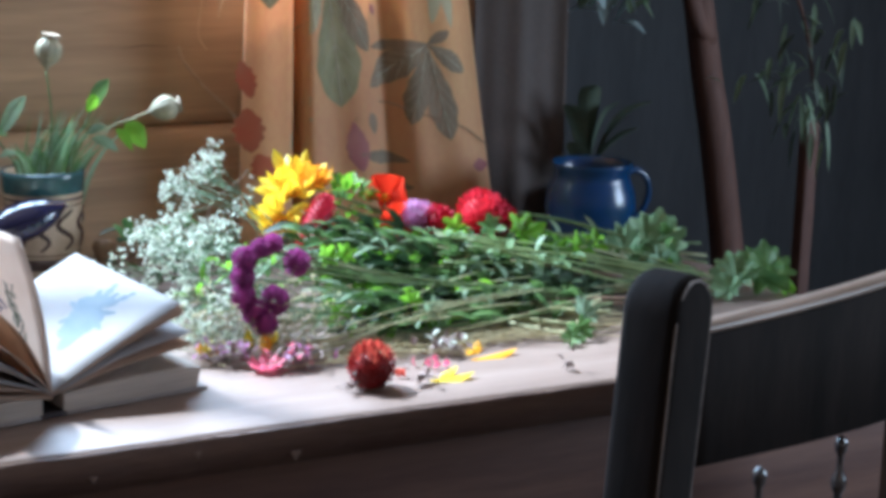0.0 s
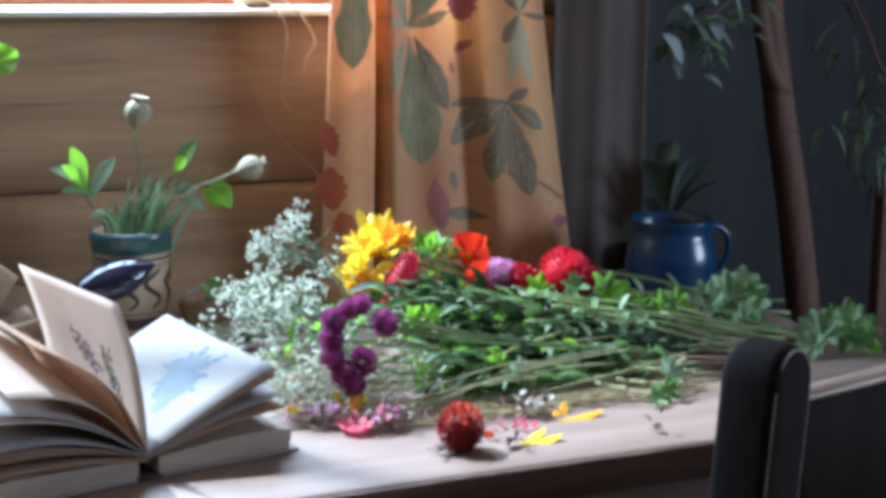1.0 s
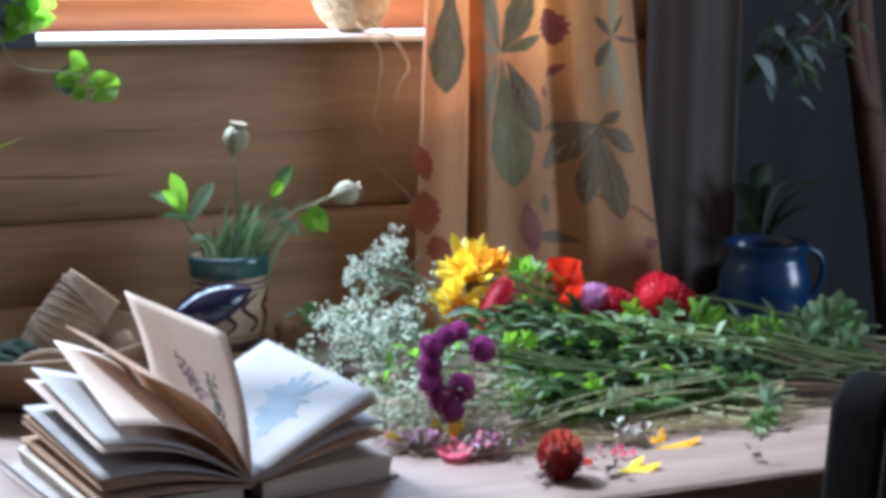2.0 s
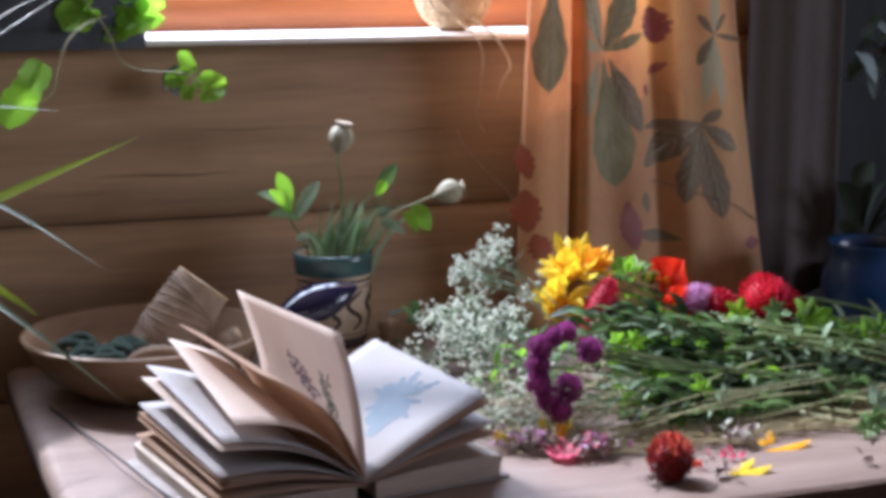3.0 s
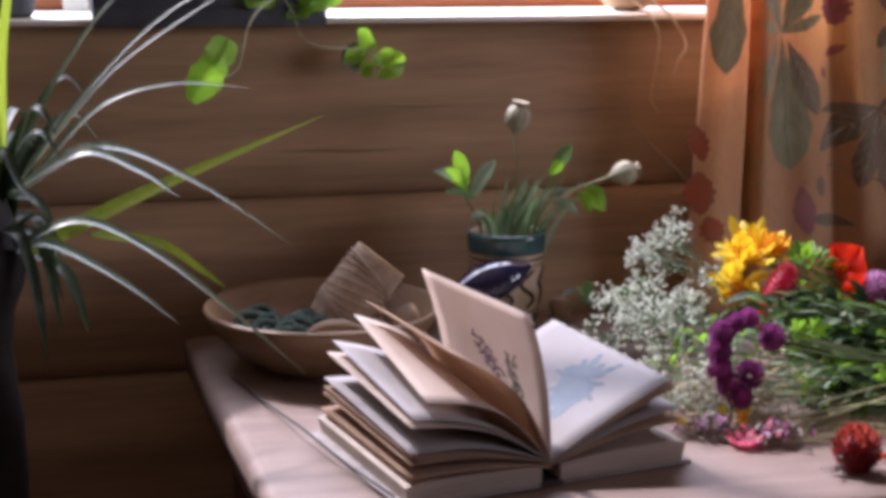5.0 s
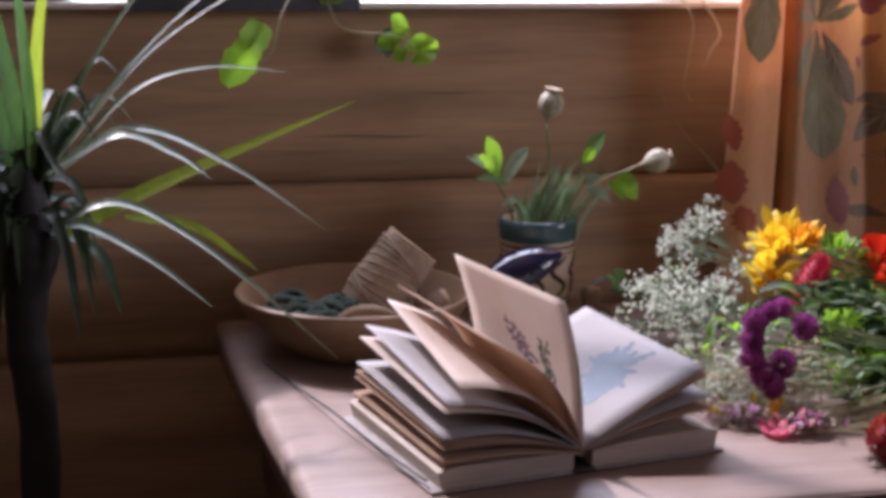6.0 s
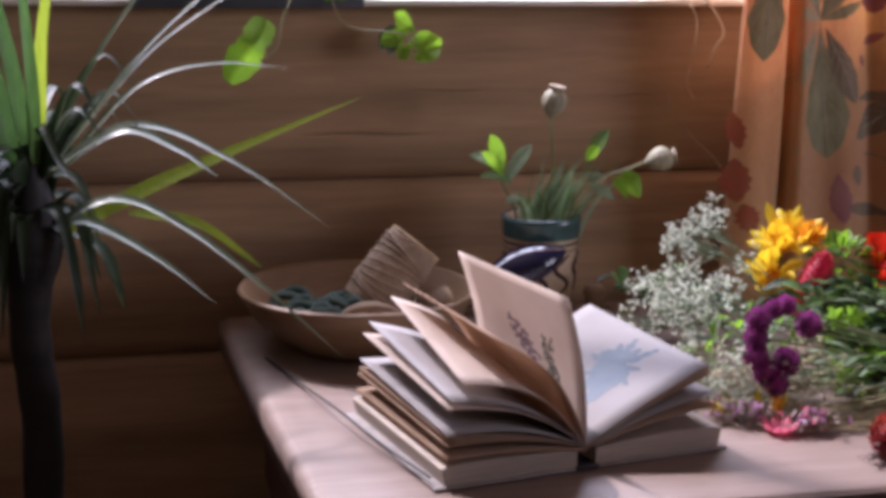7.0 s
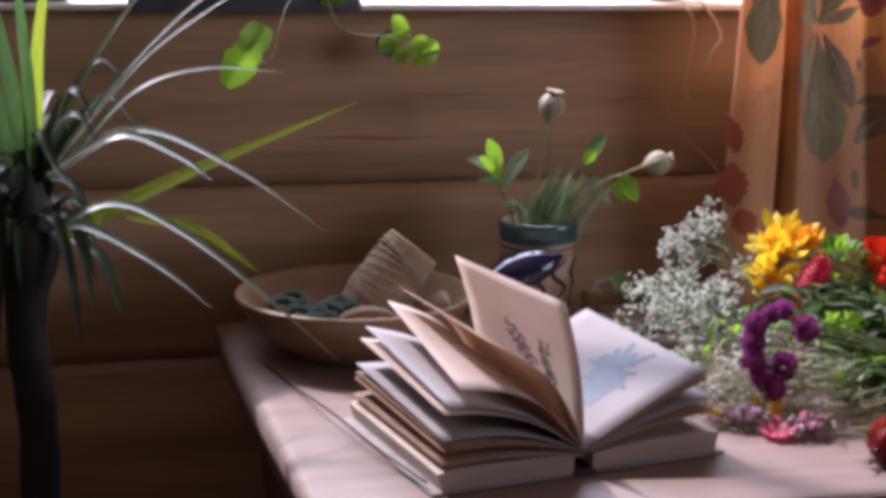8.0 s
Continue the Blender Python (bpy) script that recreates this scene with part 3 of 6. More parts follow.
    page("page", standing, M["page_pale"], "standing page with a printed violet plant drawing", 0.0007)
    right = leaf_at(152.0, g, 0.003, -3, 1.0)
    page("page", right, M["page"], "bright raised page", 0.0009)
    sheaf(152.8, 156.0, 5, g, 0.003, M["page_warm"], 0.0006, -3)
    page("page", leaf_at(166.0, 0.019, 0.006, 2, 1.01), M["page"], thick=0.0009)
    page("page", leaf_at(170.0, 0.019, 0.004, 0, 0.99), M["page_warm"], thick=0.002)

    def printed(place, spots, material, off, name):
        """Small flat patches that follow the page: ink, and a spiky blue-grey shape."""
        pieces = []
        for cu, cv, ru, rv, tilt in spots:
            vs, fs = [place(cu, cv, off)], []
            for ring_r in (0.35, 0.7, 1.0):
                for i in range(12):
                    a = i * 2 * math.pi / 12
                    du, dv = ring_r * ru * math.cos(a), ring_r * rv * math.sin(a)
                    vs.append(place(cu + du * math.cos(tilt) - dv * math.sin(tilt), cv + du * math.sin(tilt) + dv * math.cos(tilt), off))
            fs += [(0, 1 + i, 1 + (i + 1) % 12) for i in range(12)]
            for q in (0, 12):
                fs += [(1 + q + i, 13 + q + i, 13 + q + (i + 1) % 12, 1 + q + (i + 1) % 12) for i in range(12)]
            pieces.append((vs, fs))
            off += 0.000006
        part(name, soup(*join(pieces)), material, bk)

    rng = random.Random(5)
    heads, stalks = [], []
    for k in range(64):
        t = k / 64
        heads.append((0.62 - 0.22 * t + rng.uniform(-0.05, 0.05), 0.60 - 0.20 * t + rng.uniform(-0.05, 0.05), 0.014, 0.011, rng.uniform(0, 3)))
    for k in range(80):
        t = k / 80
        stalks.append((0.60 - 0.44 * t + rng.uniform(-0.035, 0.035), 0.30 - 0.06 * t + rng.uniform(-0.05, 0.05), 0.02, 0.008, rng.uniform(-0.6, 0.8)))
    blue_shape = [(0.58, 0.40, 0.15, 0.10, 0.3), (0.50, 0.34, 0.16, 0.10, -0.2), (0.64, 0.44, 0.13, 0.09, 0.9), (0.40, 0.30, 0.14, 0.05, 0.2)]
    for tu, tv in ((0.955, 0.35), (0.95, 0.535), (0.84, 0.57), (0.64, 0.63), (0.46, 0.53), (0.40, 0.41), (0.44, 0.30), (0.56, 0.25), (0.72, 0.30), (0.88, 0.44)):
        for f in (0.45, 0.7, 0.88):
            blue_shape.append((0.62 + (tu - 0.62) * f - 0.02, 0.39 + (tv - 0.44) * f, 0.075 * (1.25 - f), 0.026 * (1.3 - f) / 0.6, math.atan2(tv - 0.44, tu - 0.62)))
    printed(right, blue_shape, M["page_blue"], 0.0011, "printed_bloom")
    printed(standing, heads, M["ink_violet"], 0.0009, "printed_flower")
    printed(standing, stalks, M["ink_green"], 0.0009, "printed_sprig")


build_book()


# ---- curtain ----
CX0, CX1 = 0.464, 0.825


def cloth(x, z):
    """The depth of the curtain's folds; they open out downwards."""
    k = (1.2 - z) / 0.45
    u = (x - CX0 - 0.0) / (CX1 - CX0)
    d = 0.055 * math.exp(-((u - 0.222) / 0.020) ** 2) * 1.5
    d += 0.020 * math.exp(-((u - 0.60) / 0.07) ** 2) - 0.014 * math.sin(u * 9.4 + 0.5) + 0.004 * math.sin(u * 31 + z * 3) + 0.024 / (1 + math.exp(-(u - 0.585) / 0.013))
    return 1.945 + d + 0.004 * math.sin(z * 9 + u * 5) - 0.02 * k * u


def curtain_point(u, z, off=0.0):
    k = max((1.2 - z) / 0.45, -1)
    x0, x1 = CX0 + 0.012 * (1 - k), 0.795 + 0.060 * k
    x = x0 + (x1 - x0) * u
    return Vector((x, cloth(CX0 + (CX1 - CX0) * u, z) - off, z))


curtain = thing("curtain", "ochre linen curtain with a printed chestnut leaf pattern", "curtain")
nu, nz, vs, fs = 90, 40, [], []
for i in range(nu + 1):
    for k in range(nz + 1):
        vs.append(curtain_point(i / nu, TOP + 0.004 + (2.1 - TOP) * k / nz))
for i in range(nu):
    for k in range(nz):
        a = i * (nz + 1) + k
        fs.append((a, a + nz + 1, a + nz + 2, a + 1))
sheet = part("cloth", soup(vs, fs), M["fabric"], curtain)
sol = sheet.modifiers.new("thickness", "SOLIDIFY")
sol.thickness, sol.offset = 0.001, 1.0


def motif(name, material, base, tip, width, peak=0.6, off=0.0016, veins=True, tooth=0.06):
    """A printed leaf: base and tip as (u, z) on the cloth."""
    (u0, z0), (u1, z1) = base, tip
    ln = math.hypot((u1 - u0) * 0.34, z1 - z0)
    su, sz = -(z1 - z0) / ln / 0.34, (u1 - u0) * 0.34 / ln
    f, n, c, vs, fs = oval(width, peak), 22, 8, [], []
    for i in range(n + 1):
        t = i / n
        w = f(t) * (1 + tooth * math.sin(i * 1.35))
        for k in range(c + 1):
            q = (k / c - 0.5) * w
            vs.append(curtain_point(u0 + (u1 - u0) * t + su * q, z0 + (z1 - z0) * t + sz * q, off))
    for i in range(n):
        for k in range(c):
            a = i * (c + 1) + k
            fs.append((a, a + 1, a + c + 2, a + c + 1))
    part(name, soup(vs, fs), material, curtain)
    if veins:
        lines = []
        for s in (-1, 0, 1):
            for v in range(5 if s else 1):
                t0, t1 = (0.05, 0.97) if s == 0 else (0.12 + 0.14 * v, 0.30 + 0.15 * v)
                q1 = s * f(t1) * 0.42
                pts = []
                for e in range(5):
                    t, q = t0 + (t1 - t0) * e / 4, q1 * e / 4
                    pts.append(curtain_point(u0 + (u1 - u0) * t + su * q, z0 + (z1 - z0) * t + sz * q, off + 0.0003))
                lines.append(tube_data(pts, 0.0006 if s else 0.0011, 4))
        for q in lines:
            part("vein", soup(*q), M["vein"], curtain)


G, PG, D, R, PL = M["print_green"], M["print_pale"], M["print_dark"], M["print_red"], M["print_plum"]
motif("printed_leaf", G, (0.351, 1.1234), (0.395, 0.9421), 0.063, 0.68, veins=True, tooth=0.06)
motif("printed_leaf", D, (0.376, 1.1149), (0.514, 1.0145), 0.0356, 0.62, veins=True, tooth=0.06)
motif("printed_leaf", PG, (0.335, 1.1142), (0.213, 1.0292), 0.0283, 0.6, veins=True, tooth=0.06)
motif("printed_leaf", PG, (0.351, 1.1234), (0.22, 1.1402), 0.0137, 0.55, veins=False, tooth=0.06)
motif("printed_leaf", PG, (0.351, 1.1234), (0.258, 1.2108), 0.032, 0.6, veins=True, tooth=0.06)
motif("printed_leaf", G, (0.351, 1.1234), (0.521, 1.2157), 0.0434, 0.6, veins=True, tooth=0.06)
motif("printed_leaf", G, (0.351, 1.1234), (0.553, 1.1451), 0.0155, 0.55, veins=False, tooth=0.06)
motif("printed_leaf", G, (0.104, 1.2508), (0.087, 1.0731), 0.0511, 0.72, veins=True, tooth=0.06)
motif("printed_leaf", D, (0.769, 1.0232), (0.677, 0.914), 0.0329, 0.62, veins=True, tooth=0.06)
motif("printed_leaf", D, (0.769, 1.0232), (0.827, 0.8914), 0.0383, 0.66, veins=True, tooth=0.06)
motif("printed_leaf", D, (0.769, 1.0232), (0.514, 0.9677), 0.0374, 0.55, veins=True, tooth=0.06)
motif("printed_leaf", D, (0.769, 1.0232), (0.527, 1.0206), 0.0146, 0.5, veins=False, tooth=0.06)
motif("printed_leaf", D, (0.769, 1.0232), (0.928, 0.9834), 0.0256, 0.6, veins=True, tooth=0.06)
motif("printed_leaf", D, (0.769, 1.0232), (0.866, 1.0402), 0.0146, 0.55, veins=False, tooth=0.06)
motif("printed_leaf", D, (0.854, 1.1429), (0.778, 1.1017), 0.0173, 0.6, veins=False, tooth=0.06)
motif("printed_leaf", D, (0.854, 1.1429), (0.792, 1.17), 0.0119, 0.6, veins=False, tooth=0.06)
motif("printed_leaf", D, (0.854, 1.1429), (0.945, 1.1713), 0.01, 0.6, veins=False, tooth=0.06)
motif("printed_leaf", D, (0.854, 1.1429), (1.014, 1.1342), 0.0082, 0.6, veins=False, tooth=0.06)
motif("printed_leaf", PG, (0.854, 1.1429), (0.795, 1.0505), 0.0192, 0.55, veins=False, tooth=0.06)
motif("printed_leaf", PG, (0.854, 1.1429), (0.88, 1.0439), 0.0201, 0.55, veins=False, tooth=0.06)
motif("printed_leaf", PG, (0.854, 1.1429), (0.898, 1.2115), 0.0201, 0.55, veins=False, tooth=0.06)
motif("printed_blossom", PL, (0.608, 1.181), (0.628, 1.1308), 0.042, 0.5, veins=False, tooth=0.2)
motif("printed_blossom", PL, (0.577, 1.0903), (0.659, 1.1056), 0.0119, 0.5, veins=False, tooth=0.06)
motif("printed_blossom", PL, (0.545, 1.0777), (0.567, 1.0618), 0.011, 0.5, veins=False, tooth=0.06)
motif("printed_leaf", PG, (0.219, 0.93), (0.245, 0.972), 0.0173, 0.5, veins=False, tooth=0.06)
motif("printed_leaf", PG, (0.213, 0.9278), (0.192, 0.8856), 0.0155, 0.5, veins=False, tooth=0.06)
motif("printed_leaf", PG, (0.219, 0.93), (0.264, 0.9286), 0.011, 0.5, veins=False, tooth=0.06)
motif("printed_leaf", R, (-0.009, 1.0088), (0.029, 0.9596), 0.021, 0.5, veins=False, tooth=0.14)
motif("printed_leaf", R, (0.015, 0.9481), (0.032, 0.8891), 0.0338, 0.5, veins=False, tooth=0.14)
motif("printed_leaf", R, (0.05, 0.8887), (0.101, 0.8495), 0.0292, 0.5, veins=False, tooth=0.14)
motif("printed_leaf", PL, (0.436, 0.923), (0.468, 0.8538), 0.0283, 0.55, veins=False, tooth=0.06)
motif("printed_leaf", D, (0.46, 0.8785), (0.666, 0.8626), 0.0183, 0.5, veins=False, tooth=0.06)
motif("printed_leaf", D, (0.515, 0.9337), (0.529, 0.9041), 0.0146, 0.45, veins=False, tooth=0.06)
motif("printed_leaf", D, (0.519, 0.8277), (0.672, 0.8268), 0.0164, 0.5, veins=False, tooth=0.06)
motif("printed_leaf", PL, (0.917, 0.853), (0.999, 0.8511), 0.0183, 0.5, veins=False, tooth=0.06)
pts = [curtain_point(*q, 0.0018) for q in ((0.445, 0.925), (0.565, 0.946), (0.682, 0.933), (0.874, 0.91), (0.997, 0.882))]
part("printed_twig", tube(pts, 0.001, 16, 4), D, curtain)

shade_curtain = thing("curtain", "curtain panel hanging in deep shade, which is put into its brown colour", "curtain")
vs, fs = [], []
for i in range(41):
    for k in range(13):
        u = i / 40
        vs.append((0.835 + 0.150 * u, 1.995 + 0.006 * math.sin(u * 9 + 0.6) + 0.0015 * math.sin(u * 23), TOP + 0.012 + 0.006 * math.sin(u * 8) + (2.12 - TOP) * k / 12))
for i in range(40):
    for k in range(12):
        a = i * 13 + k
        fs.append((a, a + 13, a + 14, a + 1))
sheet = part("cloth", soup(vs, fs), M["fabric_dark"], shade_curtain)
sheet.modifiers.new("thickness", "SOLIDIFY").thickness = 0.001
rod = thing("curtain_rod", "dark metal rod that carries the curtains", "curtain rod")
part("rod", tube([(0.40, 1.935, 2.13), (0.7, 1.935, 2.13), (1.05, 1.935, 2.13)], 0.01, 4, 10), M["pot_dark"], rod)
for rx in (0.42, 1.03):
    part("bracket", box(rx - 0.008, rx + 0.008, 1.93, 2.045, 2.122, 2.138, 0.002), M["pot_dark"], rod)

# ---- sill things ----
ball = thing("twine_ball", "ball of pale jute twine on the window sill", "twine", (0.432, 2.10, SILL + 0.009))
pieces = []
rng = random.Random(3)
core = lathe([(0.0001, 0.0), (0.03, 0.006), (0.048, 0.03), (0.052, 0.05), (0.046, 0.078), (0.025, 0.098), (0.0001, 0.104)], 28)
part("core", core, M["ball_jute"], ball)
for k in range(26):
    ax = Vector((rng.uniform(-1, 1), rng.uniform(-1, 1), rng.uniform(-1, 1))).normalized()
    s = ax.orthogonal().normalized()
    t = ax.cross(s)
    h = rng.uniform(-0.02, 0.02)
    r = math.sqrt(max(0.0525**2 - h * h, 1e-6))
    loop = [Vector((0, 0, 0.052)) + ax * h + r * (math.cos(a) * s + math.sin(a) * t) for a in [q * 2 * math.pi / 22 for q in range(23)]]
    pieces.append(tube_data(loop, 0.0016, 5))
for q in pieces:
    part("winding", soup(*q), M["ball_jute"], ball)
part("loose_end", tube([(0.01, -0.05, 0.02), (0.03, -0.085, -0.005), (0.046, -0.10, -0.04), (0.035, -0.10, -0.062), (0.026, -0.10, -0.088)], lambda t: 0.0018 - 0.0005 * t, 18, 5), M["ball_jute"], ball)
part("loose_end", tube([(-0.01, -0.05, 0.015), (0.0, -0.09, -0.004), (0.008, -0.10, -0.03), (0.004, -0.098, -0.075), (0.0, -0.095, -0.11), (0.012, -0.092, -0.13)], 0.0009, 18, 5), M["ball_jute"], ball)
twig = thing("dry_tendril", "thin pale brown dry tendril against the log wall", "tendril")
part("tendril", tube([(0.412, 2.025, 1.02), (0.418, 2.02, 1.0), (0.443, 2.0, 0.965), (0.47, 1.98, 0.935), (0.478, 1.96, 0.90), (0.476, 1.94, 0.87), (0.455, 1.93, 0.852), (0.425, 1.93, 0.83), (0.41, 1.92, 0.79), (0.405, 1.9, 0.752)], lambda t: 0.0013, 36, 5), M["jute"], twig)

planter = thing("planter", "slate grey planter box with trailing bright green plant", "planter", (-0.172, 2.125, SILL + 0.009))
part("box", box(-0.112, 0.172, -0.116, 0.05, 0.0, 0.062, 0.004), M["slate"], planter)
part("lip", box(-0.112, 0.172, -0.119, -0.1165, -0.011, 0.012, 0.001), M["slate"], planter)
part("soil", box(-0.105, 0.165, -0.109, 0.043, 0.05, 0.0635), M["soil"], planter)


def round_leaf(parent, at, facing, r, roll, lobes=5, depth=0.05, mat="leaf_lit", rng=random, stretch=1.0, name="leaf"):
    d = scallop(r, lobes, depth, 0.10, rng=rng)
    d = ([(v[0] * stretch, v[1], v[2]) for v in d[0]], d[1])
    return part(name, soup(*moved(d, aim(at, facing, roll))), M[mat], parent)


rng = random.Random(8)
loc0 = Vector((-0.172, 2.125, SILL + 0.009))
for (x, y, z), r, roll, st in (((0.068, 1.985, 1.086), 0.0205, 0.4, 1.0), ((0.050, 1.99, 1.112), 0.010, 2.0, 1.9), ((0.038, 1.99, 1.102), 0.011, 3.6, 1.5), ((0.046, 1.98, 1.087), 0.009, 4.5, 1.3)):
    round_leaf(planter, Vector((x, y, z)) - loc0, (-0.2, -0.9, 0.35), r, roll, rng=rng, stretch=st)
# darker leaf: the shade it hangs in is put into its colour
round_leaf(planter, Vector((0.028, 2.005, 1.090)) - loc0, (0.3, -0.9, 0.4), 0.014, 1.0, mat="leaf_dark", rng=rng, stretch=1.5)
# unseen leaves above the box, added to shade the bowl and book
for k in range(60):
    round_leaf(planter, Vector((rng.uniform(-0.15, 0.09), rng.uniform(-0.08, 0.05), rng.uniform(0.10, 0.20))), (rng.uniform(-1, 1), rng.uniform(-1, 1), rng.uniform(0, 1)), rng.uniform(0.016, 0.026), rng.uniform(0, 6), 6, 0.07, rng=rng, stretch=1.1)
for k in range(9):
    x, y = rng.uniform(-0.08, 0.08), rng.uniform(-0.03, 0.03)
    part("stalk", tube([(x, y, 0.085), (x * 1.2, y * 1.4, 0.18), (x * 1.5, y * 2, rng.uniform(0.19, 0.22))], 0.0012, 8, 5), M["stem_pale"], planter)
lobed = lambda t: 0.040 * max(math.sin(math.pi * (0.07 + 0.89 * t)), 0) ** 0.4 * (1 + 0.16 * math.sin(9 * t + 1.0) + 0.07 * math.sin(31 * t))  # noqa: E731
b, e = Vector((-0.1298, 1.93, 1.1275)) - loc0, Vector((-0.1765, 1.925, 1.0545)) - loc0
part("leaf", soup(*blade_data(spline([b, (b + e) / 2 + Vector((0.002, -0.014, 0.004)), e], 20), lobed, (e - b).cross(Vector((0.2, 1, 0.1))), 0.4, cross=8)), M["leaf_lit"], planter)
for k in range(9):
    round_leaf(planter, Vector((-0.075 + 0.095 * rng.random(), 2.0 + 0.03 * rng.random(), 1.155 + 0.06 * rng.random())) - loc0, (rng.uniform(-0.5, 0.4), -0.9, rng.uniform(0, 0.6)), rng.uniform(0.017, 0.027), rng.uniform(0, 6), 6, 0.07, rng=rng, stretch=1.1)
for pts in (((-0.02, -0.02, 0.085), (0.06, -0.10, 0.09), (0.12, -0.13, 0.02), (0.145, -0.135, -0.03), (0.21, -0.14, -0.04), (0.235, -0.14, -0.055)),
            ((-0.03, -0.02, 0.085), (0.1379, -0.0750, 0.0405), (0.0997, -0.1450, 0.0227), (0.0731, -0.1750, 0.0028), (0.0591, -0.1900, -0.0313), (0.0540, -0.1950, -0.0528), (0.0391, -0.1950, -0.0652), (0.0245, -0.1950, -0.0630))):
    part("stalk", tube(pts, 0.0011, 20, 5), M["stem_pale"], planter)

sill_pot = thing("flower_pot", "ribbed dark grey pot on the window sill", "flower pot", (-0.405, 2.075, SILL + 0.009))
prof = [(0.0001, 0.0), (0.048, 0.0), (0.052, 0.004)]
prof += [(0.053 + 0.006 * k / 20 + 0.0012 * (k % 2), 0.006 + 0.094 * k / 20) for k in range(21)]
prof += [(0.061, 0.104), (0.058, 0.106), (0.055, 0.10), (0.046, 0.02), (0.0001, 0.015)]
part("body", lathe(prof, 40), M["slate"], sill_pot)
part("soil", lathe([(0.054, 0.09), (0.03, 0.094), (0.0001, 0.095)], 20), M["soil"], sill_pot)

# ---- strap-leaved plant ----
dracaena = thing("dracaena", "tall dracaena with arching strap leaves in a dark floor pot", "house plant", (-0.40, 1.70, 0.0))
part("pot", lathe([(0.0001, 0.0), (0.12, 0.0), (0.14, 0.20), (0.15, 0.36), (0.16, 0.37), (0.16, 0.395), (0.15, 0.40), (0.143, 0.38), (0.135, 0.35), (0.0001, 0.35)], 48), M["pot_dark"], dracaena, "dark round pot with a rolled rim")
part("soil", lathe([(0.138, 0.355), (0.08, 0.365), (0.0001, 0.368)], 24), M["soil"], dracaena)
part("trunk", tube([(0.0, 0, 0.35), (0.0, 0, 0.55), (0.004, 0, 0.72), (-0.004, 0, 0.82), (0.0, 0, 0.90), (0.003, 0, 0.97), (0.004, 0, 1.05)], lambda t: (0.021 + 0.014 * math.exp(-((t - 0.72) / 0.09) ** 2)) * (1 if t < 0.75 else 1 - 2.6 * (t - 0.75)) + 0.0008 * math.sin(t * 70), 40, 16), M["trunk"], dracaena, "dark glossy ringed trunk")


def strap_leaf(points, w, mat="blade_sheen", ref=(0, -0.45, 0.9)):
    path = spline(points, 22)
    d = blade_data(path, strap(w), None, 0.08 if mat == "blade_lit" else 0.35, cross=4, ref=Vector(ref))
    part("leaf", soup(*d), M[mat], dracaena)


strap_leaf([(0.02, -0.01, 0.985), (0.0944, -0.03, 1.0323), (0.1504, -0.05, 1.0156), (0.187, -0.06, 0.9895)], 0.017)
strap_leaf([(0.02, -0.01, 0.99), (0.109, -0.02, 1.0374), (0.2087, -0.01, 0.9955), (0.3109, 0.0, 0.9208)], 0.015)
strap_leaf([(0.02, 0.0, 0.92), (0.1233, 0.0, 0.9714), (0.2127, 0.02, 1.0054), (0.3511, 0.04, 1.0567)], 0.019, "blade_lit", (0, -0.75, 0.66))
strap_leaf([(0.02, -0.02, 0.935), (0.0876, -0.03, 0.9641), (0.1556, -0.04, 0.9339), (0.2327, -0.05, 0.8714), (0.3142, -0.06, 0.7944)], 0.014)
strap_leaf([(0.02, -0.02, 0.932), (0.0599, -0.03, 0.9407), (0.1298, -0.04, 0.9007), (0.1847, -0.05, 0.8552)], 0.016)
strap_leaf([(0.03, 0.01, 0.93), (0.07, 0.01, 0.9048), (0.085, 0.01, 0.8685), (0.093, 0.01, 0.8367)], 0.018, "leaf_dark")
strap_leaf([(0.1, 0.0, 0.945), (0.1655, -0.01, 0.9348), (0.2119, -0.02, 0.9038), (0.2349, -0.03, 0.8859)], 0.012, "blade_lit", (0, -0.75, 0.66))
strap_leaf([(0.03, 0, 1.0), (0.10, 0.0, 1.09), (0.18, 0.01, 1.165), (0.27, 0.02, 1.215)], 0.007)
strap_leaf([(0.03, 0, 1.0), (0.09, 0.02, 1.07), (0.155, 0.03, 1.13), (0.30, 0.05, 1.22)], 0.007)
strap_leaf([(0.04, 0.0, 1.0), (0.1128, 0.0, 1.0745), (0.1879, 0.0, 1.0973), (0.2683, 0.0, 1.0916)], 0.008)
strap_leaf([(0.03, 0, 1.02), (0.07, 0, 1.10), (0.12, 0.02, 1.17), (0.18, 0.02, 1.23)], 0.007)
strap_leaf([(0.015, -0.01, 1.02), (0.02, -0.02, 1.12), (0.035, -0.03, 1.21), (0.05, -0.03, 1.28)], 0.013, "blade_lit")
strap_leaf([(0.0, -0.02, 1.02), (-0.01, -0.03, 1.10), (-0.03, -0.04, 1.19), (-0.06, -0.05, 1.26)], 0.018, "blade")
strap_leaf([(-0.01, -0.02, 1.0), (-0.03, -0.03, 1.10), (-0.05, -0.04, 1.2), (-0.06, -0.05, 1.3)], 0.020, "blade")
strap_leaf([(0.01, -0.02, 1.0), (0.01, -0.03, 1.08), (0.005, -0.03, 1.16), (0.0, -0.03, 1.25)], 0.014, "blade")
rng = random.Random(11)
